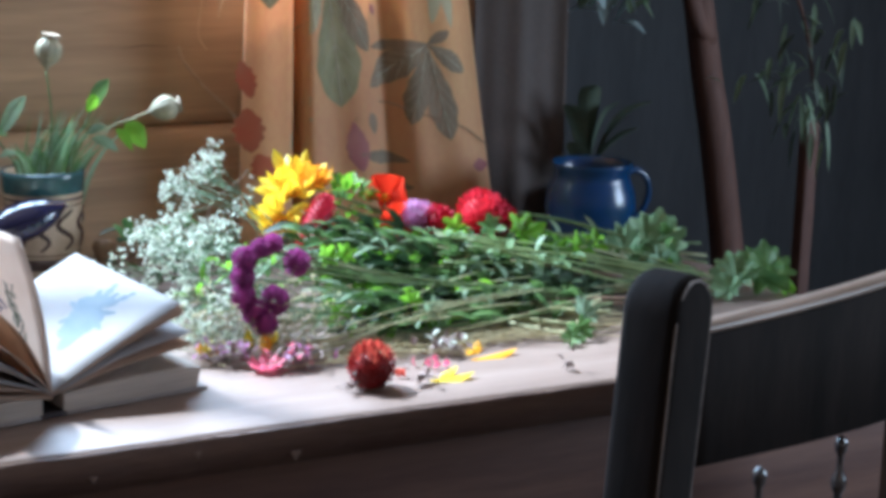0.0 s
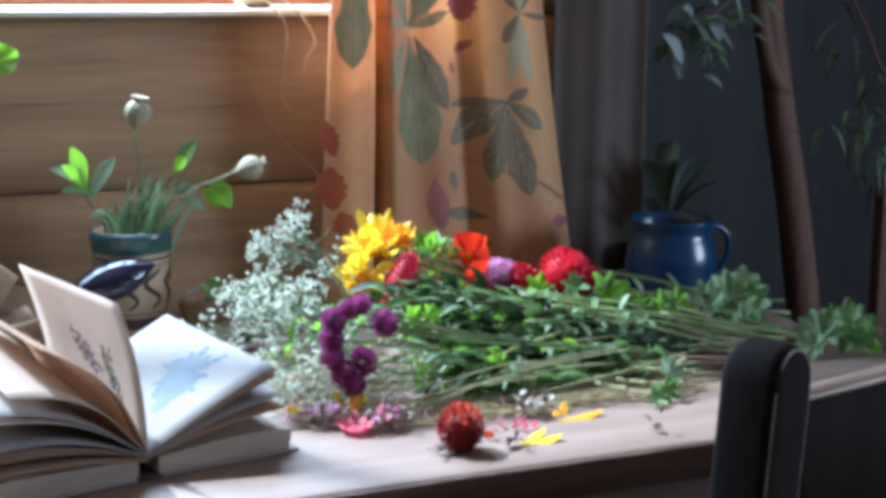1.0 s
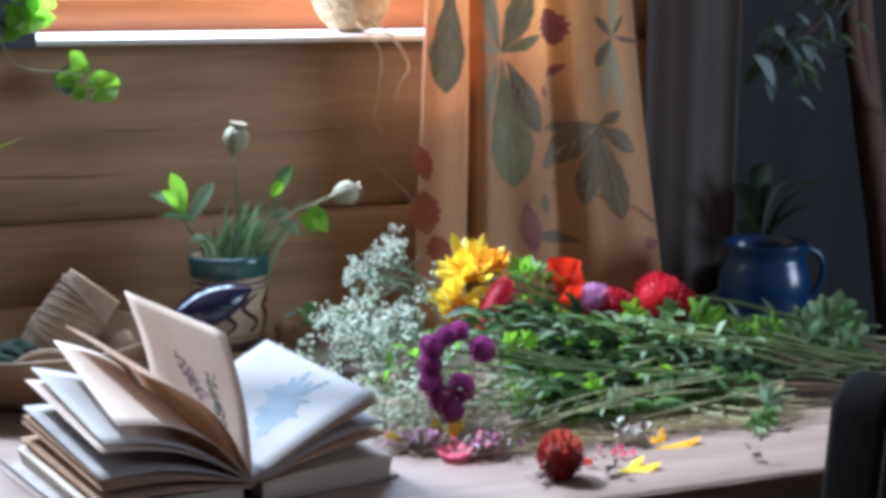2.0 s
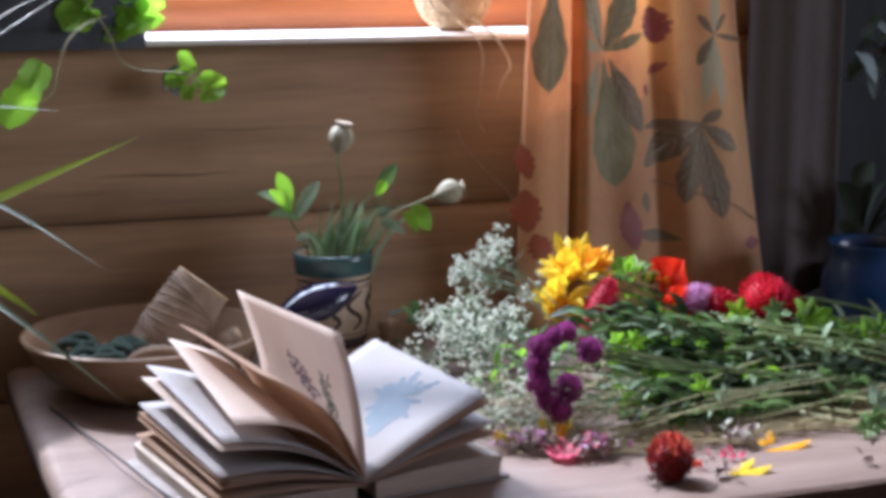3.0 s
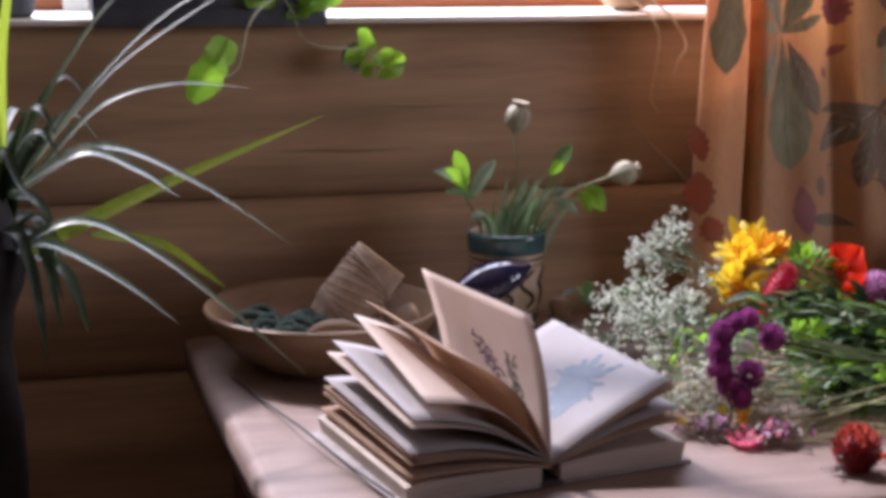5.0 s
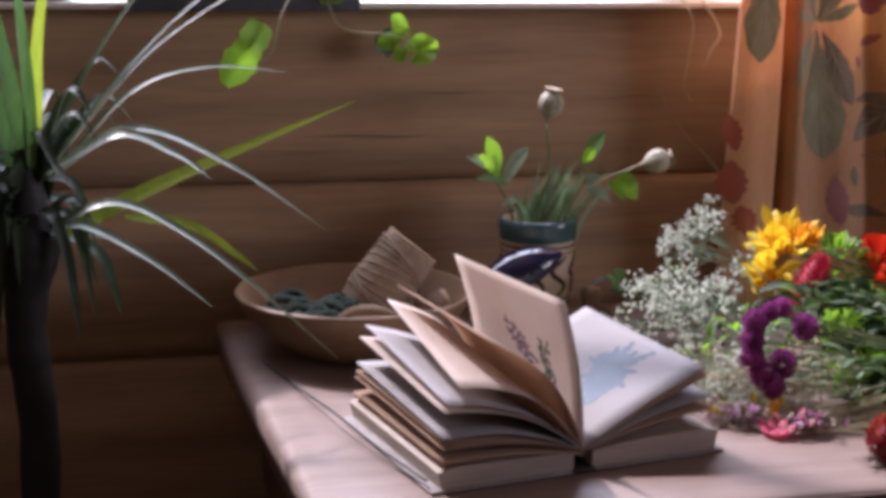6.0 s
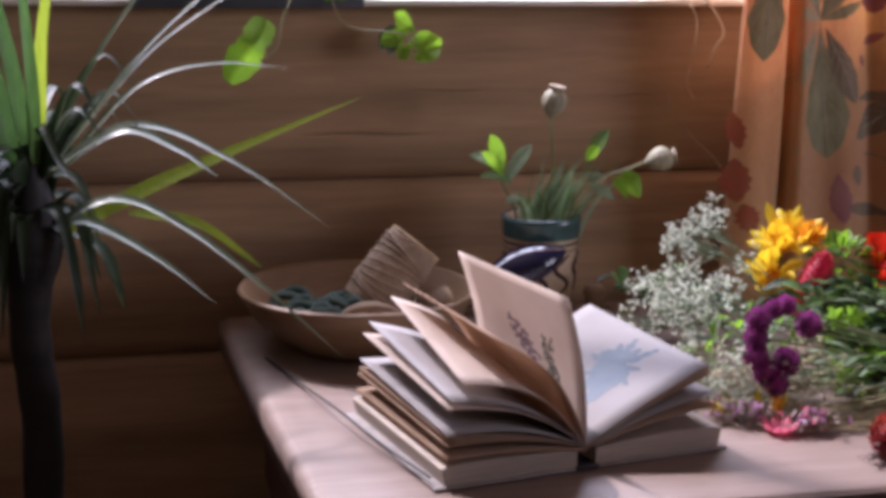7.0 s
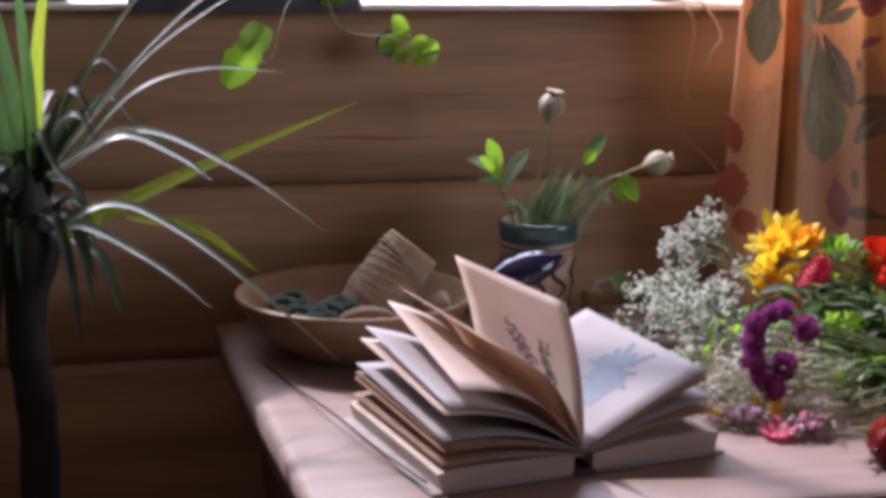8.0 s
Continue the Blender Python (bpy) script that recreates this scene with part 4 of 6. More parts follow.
for k in range(11):
    a = rng.uniform(2.5, 4.0)
    ln, up = rng.uniform(0.2, 0.4), rng.uniform(-0.02, 0.22)
    c, s = math.cos(a), math.sin(a) * 0.6
    z = rng.uniform(0.92, 1.02)
    strap_leaf([(0.02 * c, 0.02 * s, z), (ln * 0.35 * c, ln * 0.35 * s, z + up * 0.75), (ln * 0.7 * c, ln * 0.7 * s, z + up), (ln * c, ln * s, z + up - rng.uniform(0.02, 0.2))], rng.uniform(0.010, 0.02), "blade")
# leaves of the crown's core, its shade painted as a darker green
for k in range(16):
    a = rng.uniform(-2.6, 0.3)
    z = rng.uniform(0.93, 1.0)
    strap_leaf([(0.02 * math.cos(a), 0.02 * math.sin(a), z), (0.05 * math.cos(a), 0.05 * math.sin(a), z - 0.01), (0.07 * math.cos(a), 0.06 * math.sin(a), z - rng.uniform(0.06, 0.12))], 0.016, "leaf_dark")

# more core leaves in the same shade-dark colour
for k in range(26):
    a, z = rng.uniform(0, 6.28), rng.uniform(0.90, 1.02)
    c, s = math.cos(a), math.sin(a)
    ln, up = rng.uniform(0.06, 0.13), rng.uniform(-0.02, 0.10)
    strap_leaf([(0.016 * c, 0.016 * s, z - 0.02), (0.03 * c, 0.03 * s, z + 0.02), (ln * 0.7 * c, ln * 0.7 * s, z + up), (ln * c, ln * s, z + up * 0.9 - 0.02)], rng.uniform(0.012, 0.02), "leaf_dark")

# ---- bowl with threads ----
bowl = thing("wooden_bowl", "shallow turned wooden bowl on the table", "bowl", (-0.037, 1.838, TOP + 0.001))
part("bowl", lathe([(0.0001, 0.0), (0.07, 0.0), (0.078, 0.006), (0.105, 0.022), (0.127, 0.046), (0.140, 0.069), (0.1375, 0.073), (0.134, 0.071), (0.118, 0.046), (0.095, 0.026), (0.07, 0.014), (0.0001, 0.01)], 64), M["bowl"], bowl)


def spool(at, direction, r, h, label):
    sp = thing("twine_spool", label, "twine spool")
    sp.matrix_basis = aim(at, direction)
    prof = [(0.0001, 0.0), (r * 0.75, 0.0), (r * 0.78, 0.002)]
    n = 26
    prof += [(r * (0.92 + 0.08 * math.sin(math.pi * k / n)) + 0.0009 * (k % 2), 0.003 + (h - 0.006) * k / n) for k in range(n + 1)]
    prof += [(r * 0.78, h - 0.002), (r * 0.75, h), (r * 0.2, h - 0.001), (r * 0.18, h - 0.02), (0.0001, h - 0.02)]
    part("winding", lathe(prof, 36), M["jute"], sp)
    pcs = []
    for k in range(12):
        pts = [Vector((r * 1.01 * math.cos(a), r * 1.01 * math.sin(a), h * (0.12 + 0.062 * k) + h * 0.09 * math.sin(a + 0.6 * k))) for a in [q * 2 * math.pi / 20 for q in range(21)]]
        pcs.append(tube_data(pts, 0.0016, 5))
    for q in pcs:
        part("strand", soup(*q), M["jute"], sp)
    ring_pts = [Vector((r * 0.9 * math.cos(a), r * 0.9 * math.sin(a), h - 0.002)) for a in [q * 2 * math.pi / 24 for q in range(25)]]
    part("end_ring", soup(*tube_data(ring_pts, 0.0022, 6)), M["ball_jute"], sp, "paler ring at the end of the winding")
    return sp


spool((-0.028, 1.835, 0.795), (0.62, 0.05, 0.78), 0.036, 0.100, "leaning spool of brown jute twine in the wooden bowl")
spool((0.035, 1.815, 0.79), (0.95, 0.0, 0.30), 0.022, 0.04, "small spool of brown jute twine in the wooden bowl")
skein = thing("wool_skein", "coiled dark green wool skein in the wooden bowl", "wool")
pcs, rng = [], random.Random(2)
for k in range(16):
    c = Vector((-0.095 + rng.uniform(-0.035, 0.045), 1.805 + rng.uniform(-0.03, 0.03), 0.808 + rng.uniform(-0.012, 0.012)))
    r, ph = rng.uniform(0.012, 0.024), rng.uniform(0, 6)
    pcs.append(tube_data([c + Vector((r * math.cos(a), r * math.sin(a) * 0.8, 0.006 * math.sin(2 * a + ph))) for a in [q * 2 * math.pi / 14 for q in range(15)]], 0.0048, 6))
for q in pcs:
    part("strand", soup(*q), M["skein"], skein)
knob = thing("twine_hank", "small brown hank of twine in the wooden bowl", "twine")
rng = random.Random(4)
for k in range(14):
    dy, dz = rng.uniform(-0.012, 0.012), rng.uniform(-0.008, 0.009)
    part("strand", tube([(-0.068, 1.79 + dy * 0.3, 0.796 + dz * 0.3), (-0.045, 1.777 + dy, 0.806 + dz), (-0.02, 1.773 + dy, 0.807 + dz), (0.002, 1.782 + dy * 0.3, 0.80 + dz * 0.3)], 0.0038, 12, 6), M["jute"], knob)

fallen = thing("dry_stalk", "thin dark dry stalk lying from the table to the book", "stalk")
part("stalk", tube([(-0.150, 1.800, 0.752), (-0.1215, 1.66, 0.757), (-0.104, 1.557, 0.765), (-0.078, 1.46, 0.761), (-0.052, 1.37, 0.760)], 0.0014, 24, 5), M["trunk"], fallen)

# ---- cup with poppy pods ----
CUP = Vector((0.206, 1.905, TOP + 0.001))
cup = thing("ceramic_cup", "painted stoneware cup with teal rim and brown bands", "cup", CUP)


def ring(prof, mat, label=""):
    part("band", lathe(prof, 48), M[mat], cup, label)


rad = lambda z: 0.0365 + 0.0125 * (z / 0.136) ** 0.8  # noqa: E731
part("body", lathe([(0.0001, 0.0), (0.031, 0.0), (0.035, 0.003), *[(rad(0.005 + 0.11 * k / 10), 0.005 + 0.11 * k / 10) for k in range(11)], (0.047, 0.136), (0.044, 0.136), (0.042, 0.11), (0.033, 0.01), (0.0001, 0.008)], 48), M["glaze_cream"], cup)
ring([(rad(0.116) + 0.0004, 0.112), (rad(0.116) + 0.0012, 0.118), (rad(0.13) + 0.0012, 0.130), (rad(0.136) + 0.0008, 0.1355), (0.0475, 0.138), (0.0445, 0.1365)], "glaze_teal", "teal glazed rim")
for zb, hb in ((0.104, 0.003), (0.097, 0.0015), (0.020, 0.014), (0.038, 0.0015)):
    ring([(rad(zb) + 0.0002, zb), (rad(zb) + 0.0009, zb + hb * 0.3), (rad(zb + hb) + 0.0009, zb + hb * 0.7), (rad(zb + hb) + 0.0002, zb + hb)], "glaze_brown", "dark brown painted band")
for k in range(9):
    a0 = k * 2 * math.pi / 9 + 0.2
    pts = []
    for q in range(9):
        a, z = a0 + 0.24 * math.sin(q * 0.9), 0.045 + 0.048 * q / 8
        pts.append(Vector(((rad(z) + 0.0006) * math.cos(a), (rad(z) + 0.0006) * math.sin(a), z)))
    part("painted_stroke", tube(pts, lambda t: 0.0014 + 0.0016 * math.sin(math.pi * t), 14, 5), M["glaze_brown"], cup)


def poppy(points, size, direction, label):
    """A dried poppy: stalk, ribbed pod and a scalloped crown."""
    t = thing("poppy_pod", label, "poppy pod")
    part("stalk", tube(points, lambda s: 0.0012, 16, 6), M["stem_pale" if points[-1].x > 0.25 else "stem"], t)
    m = aim(points[-1], direction)
    prof = [(0.0022, 0.0), (0.003, 0.004), (0.0052, 0.006), (0.0115, 0.012), (0.0158, 0.02), (0.0168, 0.027), (0.0150, 0.034), (0.0098, 0.0395), (0.0085, 0.041)]
    vs, fs, n = [], [], 36
    for r, z in prof:
        for i in range(n):
            a = 2 * math.pi * i / n
            k = 1 + 0.035 * math.cos(9 * a)
            vs.append((r * k * size * math.cos(a), r * k * size * math.sin(a), z * size))
    for j in range(len(prof) - 1):
        for i in range(n):
            a, b = j * n + i, j * n + (i + 1) % n
            fs.append((a, b, b + n, a + n))
    part("pod", soup(*moved((vs, fs), m)), M["pod"], t)
    vs, fs = [(0, 0, 0.0435 * size)], []
    for rr, z in ((0.0065, 0.0425), (0.0108, 0.0465), (0.0111, 0.0455), (0.007, 0.0405)):
        for i in range(n):
            a = 2 * math.pi * i / n
            k = 1 + (0.14 * math.cos(9 * a) if rr > 0.01 else 0)
            vs.append((rr * k * size * math.cos(a), rr * k * size * math.sin(a), z * size))
    fs += [(0, 1 + i, 1 + (i + 1) % n) for i in range(n)]
    for j in range(3):
        for i in range(n):
            a, b = 1 + j * n + i, 1 + j * n + (i + 1) % n
            fs.append((a, a + n, b + n, b))
    part("crown", soup(*moved((vs, fs), m)), M["pod_crown"], t, "brown scalloped crown")
    return t


poppy([CUP + Vector((-0.01, 0.0, 0.02)), CUP + Vector((0.008, 0.0, 0.15)), CUP + Vector((0.013, 0.0, 0.2)), CUP + Vector((0.008, -0.002, 0.255))], 0.93, (0.16, -0.1, 1), "upright grey-green dried poppy pod in the cup")
poppy([CUP + Vector((-0.012, 0.0, 0.02)), CUP + Vector((0.03, -0.01, 0.135)), CUP + Vector((0.065, -0.02, 0.18)), CUP + Vector((0.105, -0.025, 0.197)), CUP + Vector((0.122, -0.025, 0.203))], 0.9, (1.0, -0.15, 0.22), "leaning grey-green dried poppy pod in the cup")


def leaf_sprig(name, label, stalk, leaves, mat="leaf", stem="stem"):
    """A sprig: one stalk and oval leaves as (base, tip, width, material)."""
    t = thing(name, label, "sprig")
    part("stalk", tube(stalk, 0.0013, 14, 5), M[stem], t)
    for b, e, w, mt in leaves:
        b, e = Vector(b), Vector(e)
        mid = (b + e) / 2 + Vector((0, -0.002, 0.12 * (e - b).length))
        part("leaf", soup(*blade_data(spline([b, mid, e], 10), oval(w * 0.95, 0.45), (e - b).cross(Vector((0.35, 1, -0.35))), 0.3)), M[mt], t)
    return t


c = CUP
leaf_sprig("leafy_sprig", "leafy green sprig in the cup with lit leaves painted bright", [c + Vector(v) for v in ((-0.01, 0, 0.02), (-0.025, 0, 0.14), (-0.045, -0.005, 0.165), (-0.065, -0.01, 0.20))], [
    (c + Vector((-0.05, -0.01, 0.18)), c + Vector((-0.020, -0.02, 0.228)), 0.019, "leaf_grey"),
    (c + Vector((-0.055, -0.01, 0.19)), c + Vector((-0.072, -0.02, 0.242)), 0.020, "leaf_lit"),
    (c + Vector((-0.055, -0.02, 0.19)), c + Vector((-0.085, -0.03, 0.222)), 0.016, "leaf_lit"),
    (c + Vector((-0.04, -0.01, 0.18)), c + Vector((-0.088, -0.03, 0.192)), 0.013, "leaf"),
    (c + Vector((-0.03, -0.01, 0.16)), c + Vector((-0.055, -0.03, 0.158)), 0.010, "leaf_grey"),
    (c + Vector((-0.065, -0.01, 0.20)), c + Vector((-0.098, -0.02, 0.218)), 0.012, "leaf_grey")])
leaf_sprig("leafy_sprig", "leafy green sprig with a bright hanging leaf in the cup", [c + Vector(v) for v in ((0.0, 0, 0.02), (0.03, -0.01, 0.15), (0.05, -0.01, 0.19), (0.062, -0.01, 0.215))], [
    (c + Vector((0.055, -0.01, 0.205)), c + Vector((0.078, -0.02, 0.245)), 0.019, "leaf"),
    (c + Vector((0.052, -0.01, 0.205)), c + Vector((0.062, -0.03, 0.225)), 0.016, "leaf_lit"),
    (c + Vector((0.095, -0.02, 0.19)), c + Vector((0.118, -0.03, 0.160)), 0.028, "leaf_lit"),
    (c + Vector((0.085, -0.02, 0.185)), c + Vector((0.102, -0.03, 0.158)), 0.013, "leaf_lit"),
    (c + Vector((0.055, -0.02, 0.175)), c + Vector((0.085, -0.03, 0.158)), 0.014, "leaf_grey"),
    (c + Vector((0.05, -0.02, 0.18)), c + Vector((0.07, -0.03, 0.19)), 0.012, "leaf_grey")])
rng = random.Random(21)
for k in range(76):
    a, r = rng.uniform(0, 6.28), rng.uniform(0.0, 0.036)
    lean = rng.uniform(-0.03, 0.06)
    h = rng.uniform(0.03, 0.075) * (1 if lean > 0 else 0.5)
    g = thing("grass_blade", "thin green grass blade standing in the cup", "grass blade", group="grass blades in the cup")
    b = c + Vector((r * math.cos(a) * 0.8, r * math.sin(a) * 0.8, 0.03))
    top = c + Vector((r * math.cos(a) + lean * 0.5, r * math.sin(a), 0.137))
    part("blade", soup(*blade_data(spline([b, top, top + Vector((lean, -0.01, h))], 8), strap(rng.uniform(0.004, 0.0075)), Vector((0.9, 0.1, 0.4)), 0.3, cross=2)), M[rng.choice(("leaf", "leaf_grey", "leaf_pale", "stem", "leaf_pale"))], g)

scoop = thing("ceramic_spoon", "glossy dark navy ceramic spoon leaning behind the book", "spoon")
prof, vs, fs = 14, [], []
for i in range(prof + 1):
    t = i / prof
    w = 0.025 * math.sin(math.pi * min(max(t, 0.02), 0.985)) ** 0.7
    for k in range(17):
        a = 2 * math.pi * k / 16
        vs.append(((t - 0.5) * 0.108, w * math.cos(a), 0.75 * w * math.sin(a)))
for i in range(prof):
    for k in range(16):
        a = i * 17 + k
        fs.append((a, a + 17, a + 18, a + 1))
mm = Matrix.Translation((0.166, 1.835, 0.840)) @ Euler((radians(42), radians(-17), radians(4))).to_matrix().to_4x4()
part("spoon_bowl", soup(*moved((vs, fs), mm)), M["glaze_navy"], scoop)
part("handle", tube([mm @ Vector((-0.04, 0, 0)), (0.115, 1.80, 0.80), (0.09, 1.76, 0.758)], 0.005, 10, 10), M["glaze_navy"], scoop)
peg = thing("wooden_peg", "small pale wooden peg beside the cup", "wooden peg", (0.272, 1.885, TOP + 0.001))
part("peg", lathe([(0.0001, 0), (0.013, 0), (0.0145, 0.006), (0.011, 0.02), (0.012, 0.034), (0.015, 0.04), (0.012, 0.048), (0.0001, 0.05)], 18), M["bowl"], peg)

# ---- jug ----
jug = thing("ceramic_jug", "round blue glazed ceramic jug with handle on the table", "jug", (0.920, 1.812, TOP + 0.001))
part("body", lathe([(0.0001, 0), (0.0391, 0), (0.0437, 0.004), (0.0521, 0.02), (0.0595, 0.042), (0.0618, 0.062), (0.0595, 0.082), (0.0530, 0.097), (0.0507, 0.104), (0.0525, 0.113), (0.0563, 0.120), (0.0553, 0.1225), (0.0530, 0.1215), (0.0493, 0.112), (0.0470, 0.104), (0.0539, 0.08), (0.0539, 0.04), (0.0372, 0.008), (0.0001, 0.006)], 56, 0.004), M["glaze_blue"], jug)
part("handle", tube([(0.050, -0.005, 0.104), (0.068, -0.006, 0.108), (0.085, -0.008, 0.094), (0.088, -0.008, 0.070), (0.077, -0.006, 0.047), (0.056, -0.003, 0.036)], lambda t: 0.0040 + 0.0015 * abs(2 * t - 1), 26, 10), M["glaze_blue"], jug)


# ---- bouquet ----
def stalk_to(parent, head, foot, r=0.0016, mat="stem", sag=0.02):
    h, f = Vector(head), Vector(foot)
    a, b = h.lerp(f, 0.33), h.lerp(f, 0.7)
    a.z -= sag * 0.6
    b.z -= sag * 0.4
    a.z, b.z = max(a.z, TOP + 0.006), max(b.z, TOP + 0.006)
    part("stalk", tube([h, a, b, f], lambda t: r * (0.8 + 0.5 * t), 16, 6), M[mat], parent)


def shaped_head(parent, name, data, mat, at, facing, label="", roll=0.0):
    part(name, soup(*moved(data, aim(at, facing, roll))), M[mat], parent, label)


def globe(center, r, mat, foot, label, facing=(0, -0.3, 1), squash=1.0, scales=120, scale_len=0.42, name="globe_flower", stem="stem", seed=0):
    """A round head of many small overlapping bracts on a stalk."""
    f = thing(name, label, "flower")
    rng = random.Random(seed)
    pcs = [moved(([(v.co.x, v.co.y, v.co.z) for v in ico.verts], [tuple(v.index for v in q.verts) for q in ico.faces]), Matrix.Diagonal((r * 0.86, r * 0.86, r * 0.86 * squash, 1)))]
    for k in range(scales):
        z = 1 - 2 * (k + 0.5) / scales
        a = k * 2.399963
        s = math.sqrt(1 - z * z)
        d = Vector((s * math.cos(a), s * math.sin(a), z))
        p = petal_data(r * scale_len * rng.uniform(0.8, 1.25), r * scale_len * 0.75, 0.5, 0.5, 3, 2)
        out = Vector((d.x, d.y, d.z + 0.9)).normalized()
        m = Matrix.Translation((d.x * r * 0.84, d.y * r * 0.84, d.z * r * 0.84 * squash)) @ (d * 0.75 + out * 0.55).to_track_quat("X", "Z").to_matrix().to_4x4()
        pcs.append(moved(p, m))
    shaped_head(f, "head", join(pcs), mat, center, facing)
    if foot:
        stalk_to(f, center, foot, 0.0014, stem)
    return f


ico = bmesh.new()
bmesh.ops.create_icosphere(ico, subdivisions=2, radius=1)
ico.verts.index_update()


def rayed(center, facing, petals, length, width, mat, foot, label, curl=0.3, tilt=0.4, rows=2, centre_mat="maroon", centre_r=0.008, name="flower", seed=0, wild=0.35, stem="stem"):
    """A flower of separate petals round a centre."""
    f = thing(name, label, "flower")
    rng = random.Random(seed)
    m = aim(center, facing)
    for row in range(rows):
        for k in range(petals):
            a = 2 * math.pi * (k + 0.5 * row) / petals + rng.uniform(-0.2, 0.2)
            up = tilt + 0.45 * row + rng.uniform(-wild, wild)
            p = petal_data(length * rng.uniform(0.75, 1.15) * (1 - 0.2 * row), width * rng.uniform(0.8, 1.2), curl + rng.uniform(-wild, wild), 0.35)
            part("petal", soup(*moved(p, m @ Matrix.Rotation(a, 4, "Z") @ Matrix.Translation((centre_r * 0.6, 0, 0)) @ Matrix.Rotation(-up, 4, "Y"))), M[mat], f)
    dome = lathe([(centre_r, -0.002), (centre_r * 0.95, 0.003), (centre_r * 0.6, 0.006), (0.0001, 0.0075)], 14, 0.05)
    dome.transform(m)
    part("centre", dome, M[centre_mat], f)
    if foot:
        stalk_to(f, center, foot, 0.002, stem)
    return f


# the large flower heads
rayed((0.477, 1.785, 0.866), (-0.35, -0.55, 0.85), 11, 0.046, 0.016, "yellow", (0.80, 1.60, 0.79), "bright yellow sunflower head with ragged petals", 0.25, 0.45, 3, "orange", 0.012, "sunflower", 1, 0.5)
rayed((0.494, 1.77, 0.873), (0.45, -0.25, 0.9), 9, 0.034, 0.012, "orange", (0.82, 1.62, 0.79), "orange-yellow sunflower head with ragged petals", 0.25, 0.6, 2, "orange", 0.009, "sunflower", 2, 0.5)
rayed((0.450, 1.755, 0.836), (-0.45, -0.75, 0.2), 9, 0.034, 0.017, "yellow", (0.78, 1.6, 0.78), "yellow sunflower head hanging low", 0.2, 0.5, 2, "orange", 0.009, "sunflower", 3, 0.4)
globe((0.470, 1.690, 0.838), 0.0180, "crimson", (0.84, 1.57, 0.785), "crimson cockscomb plume in the bouquet", (0.42, 0.1, 0.9), 2.5, 220, 0.34, "cockscomb", "stem", 4)
rayed((0.582, 1.742, 0.856), (-0.2, -0.75, 0.65), 5, 0.031, 0.035, "scarlet", (0.88, 1.58, 0.785), "scarlet poppy with a dark centre", 0.6, 0.65, 1, "orange", 0.006, "poppy", 5, 0.15)
rayed((0.576, 1.70, 0.836), (-0.1, -0.8, 0.3), 5, 0.022, 0.022, "scarlet", (0.86, 1.57, 0.785), "small scarlet poppy in the bouquet", 0.4, 0.4, 1, "orange", 0.005, "poppy", 6, 0.2)
globe((0.602, 1.690, 0.842), 0.017, "mauve", (0.9, 1.55, 0.785), "mauve aster head in the bouquet", (0.1, -0.5, 0.9), 0.75, 110, 0.6, "aster", "stem", 7)
globe((0.620, 1.672, 0.838), 0.017, "crimson", (0.9, 1.54, 0.785), "dark pink aster head", (0.3, -0.5, 0.8), 0.8, 90, 0.55, "aster", "stem", 8)
globe((0.666, 1.652, 0.849), 0.027, "rose", (0.95, 1.6, 0.80), "large round rose-red zinnia in the bouquet", (0.0, -0.25, 1.0), 0.86, 170, 0.36, "zinnia", "stem", 9)
globe((0.680, 1.632, 0.842), 0.020, "crimson", None, "dark crimson zinnia in the bouquet", (0.3, -0.6, 0.6), 0.8, 100, 0.5, "zinnia", "stem", 10)

# green filler head
filler = thing("green_filler", "bright green leafy filler head", "foliage")
rng = random.Random(14)
for k in range(70):
    d = Vector((rng.gauss(0, 1), rng.gauss(0, 1), rng.gauss(0.3, 1))).normalized()
    p = Vector((0.531, 1.745, 0.850)) + Vector((d.x * 0.026, d.y * 0.022, d.z * 0.024))
    part("leaflet", soup(*blade_data(spline([p, p + d * 0.01 + Vector((0, 0, 0.003)), p + d * 0.02], 5), oval(0.009, 0.5), None, 0.3, cross=2)), M["leaf_lit" if k % 3 else "leaf"], filler)
stalk_to(filler, (0.552, 1.758, 0.846), (0.86, 1.6, 0.785))

# purple globe flowers, a curved chain of heads
for k, (x, y, z, r) in enumerate(((0.366, 1.545, 0.855, 0.0125), (0.350, 1.54, 0.852, 0.012), (0.333, 1.54, 0.842, 0.0155), (0.329, 1.535, 0.824, 0.0145), (0.328, 1.53, 0.806, 0.0150), (0.338, 1.525, 0.790, 0.0155), (0.362, 1.53, 0.798, 0.0175), (0.347, 1.52, 0.778, 0.0155), (0.390, 1.54, 0.834, 0.0165))):
    globe(Vector((x, y, z)).lerp((-0.27, 0.12, 1.24), 0.014), r * 0.71, "purple", (0.74 + 0.02 * (k % 4), 1.50 + 0.012 * k, 0.775), "purple globe amaranth head", (-0.4 + 0.2 * (k % 3), -0.6, 0.7), 1.0, 130, 0.5, "globe_amaranth", "stem", 20 + k)


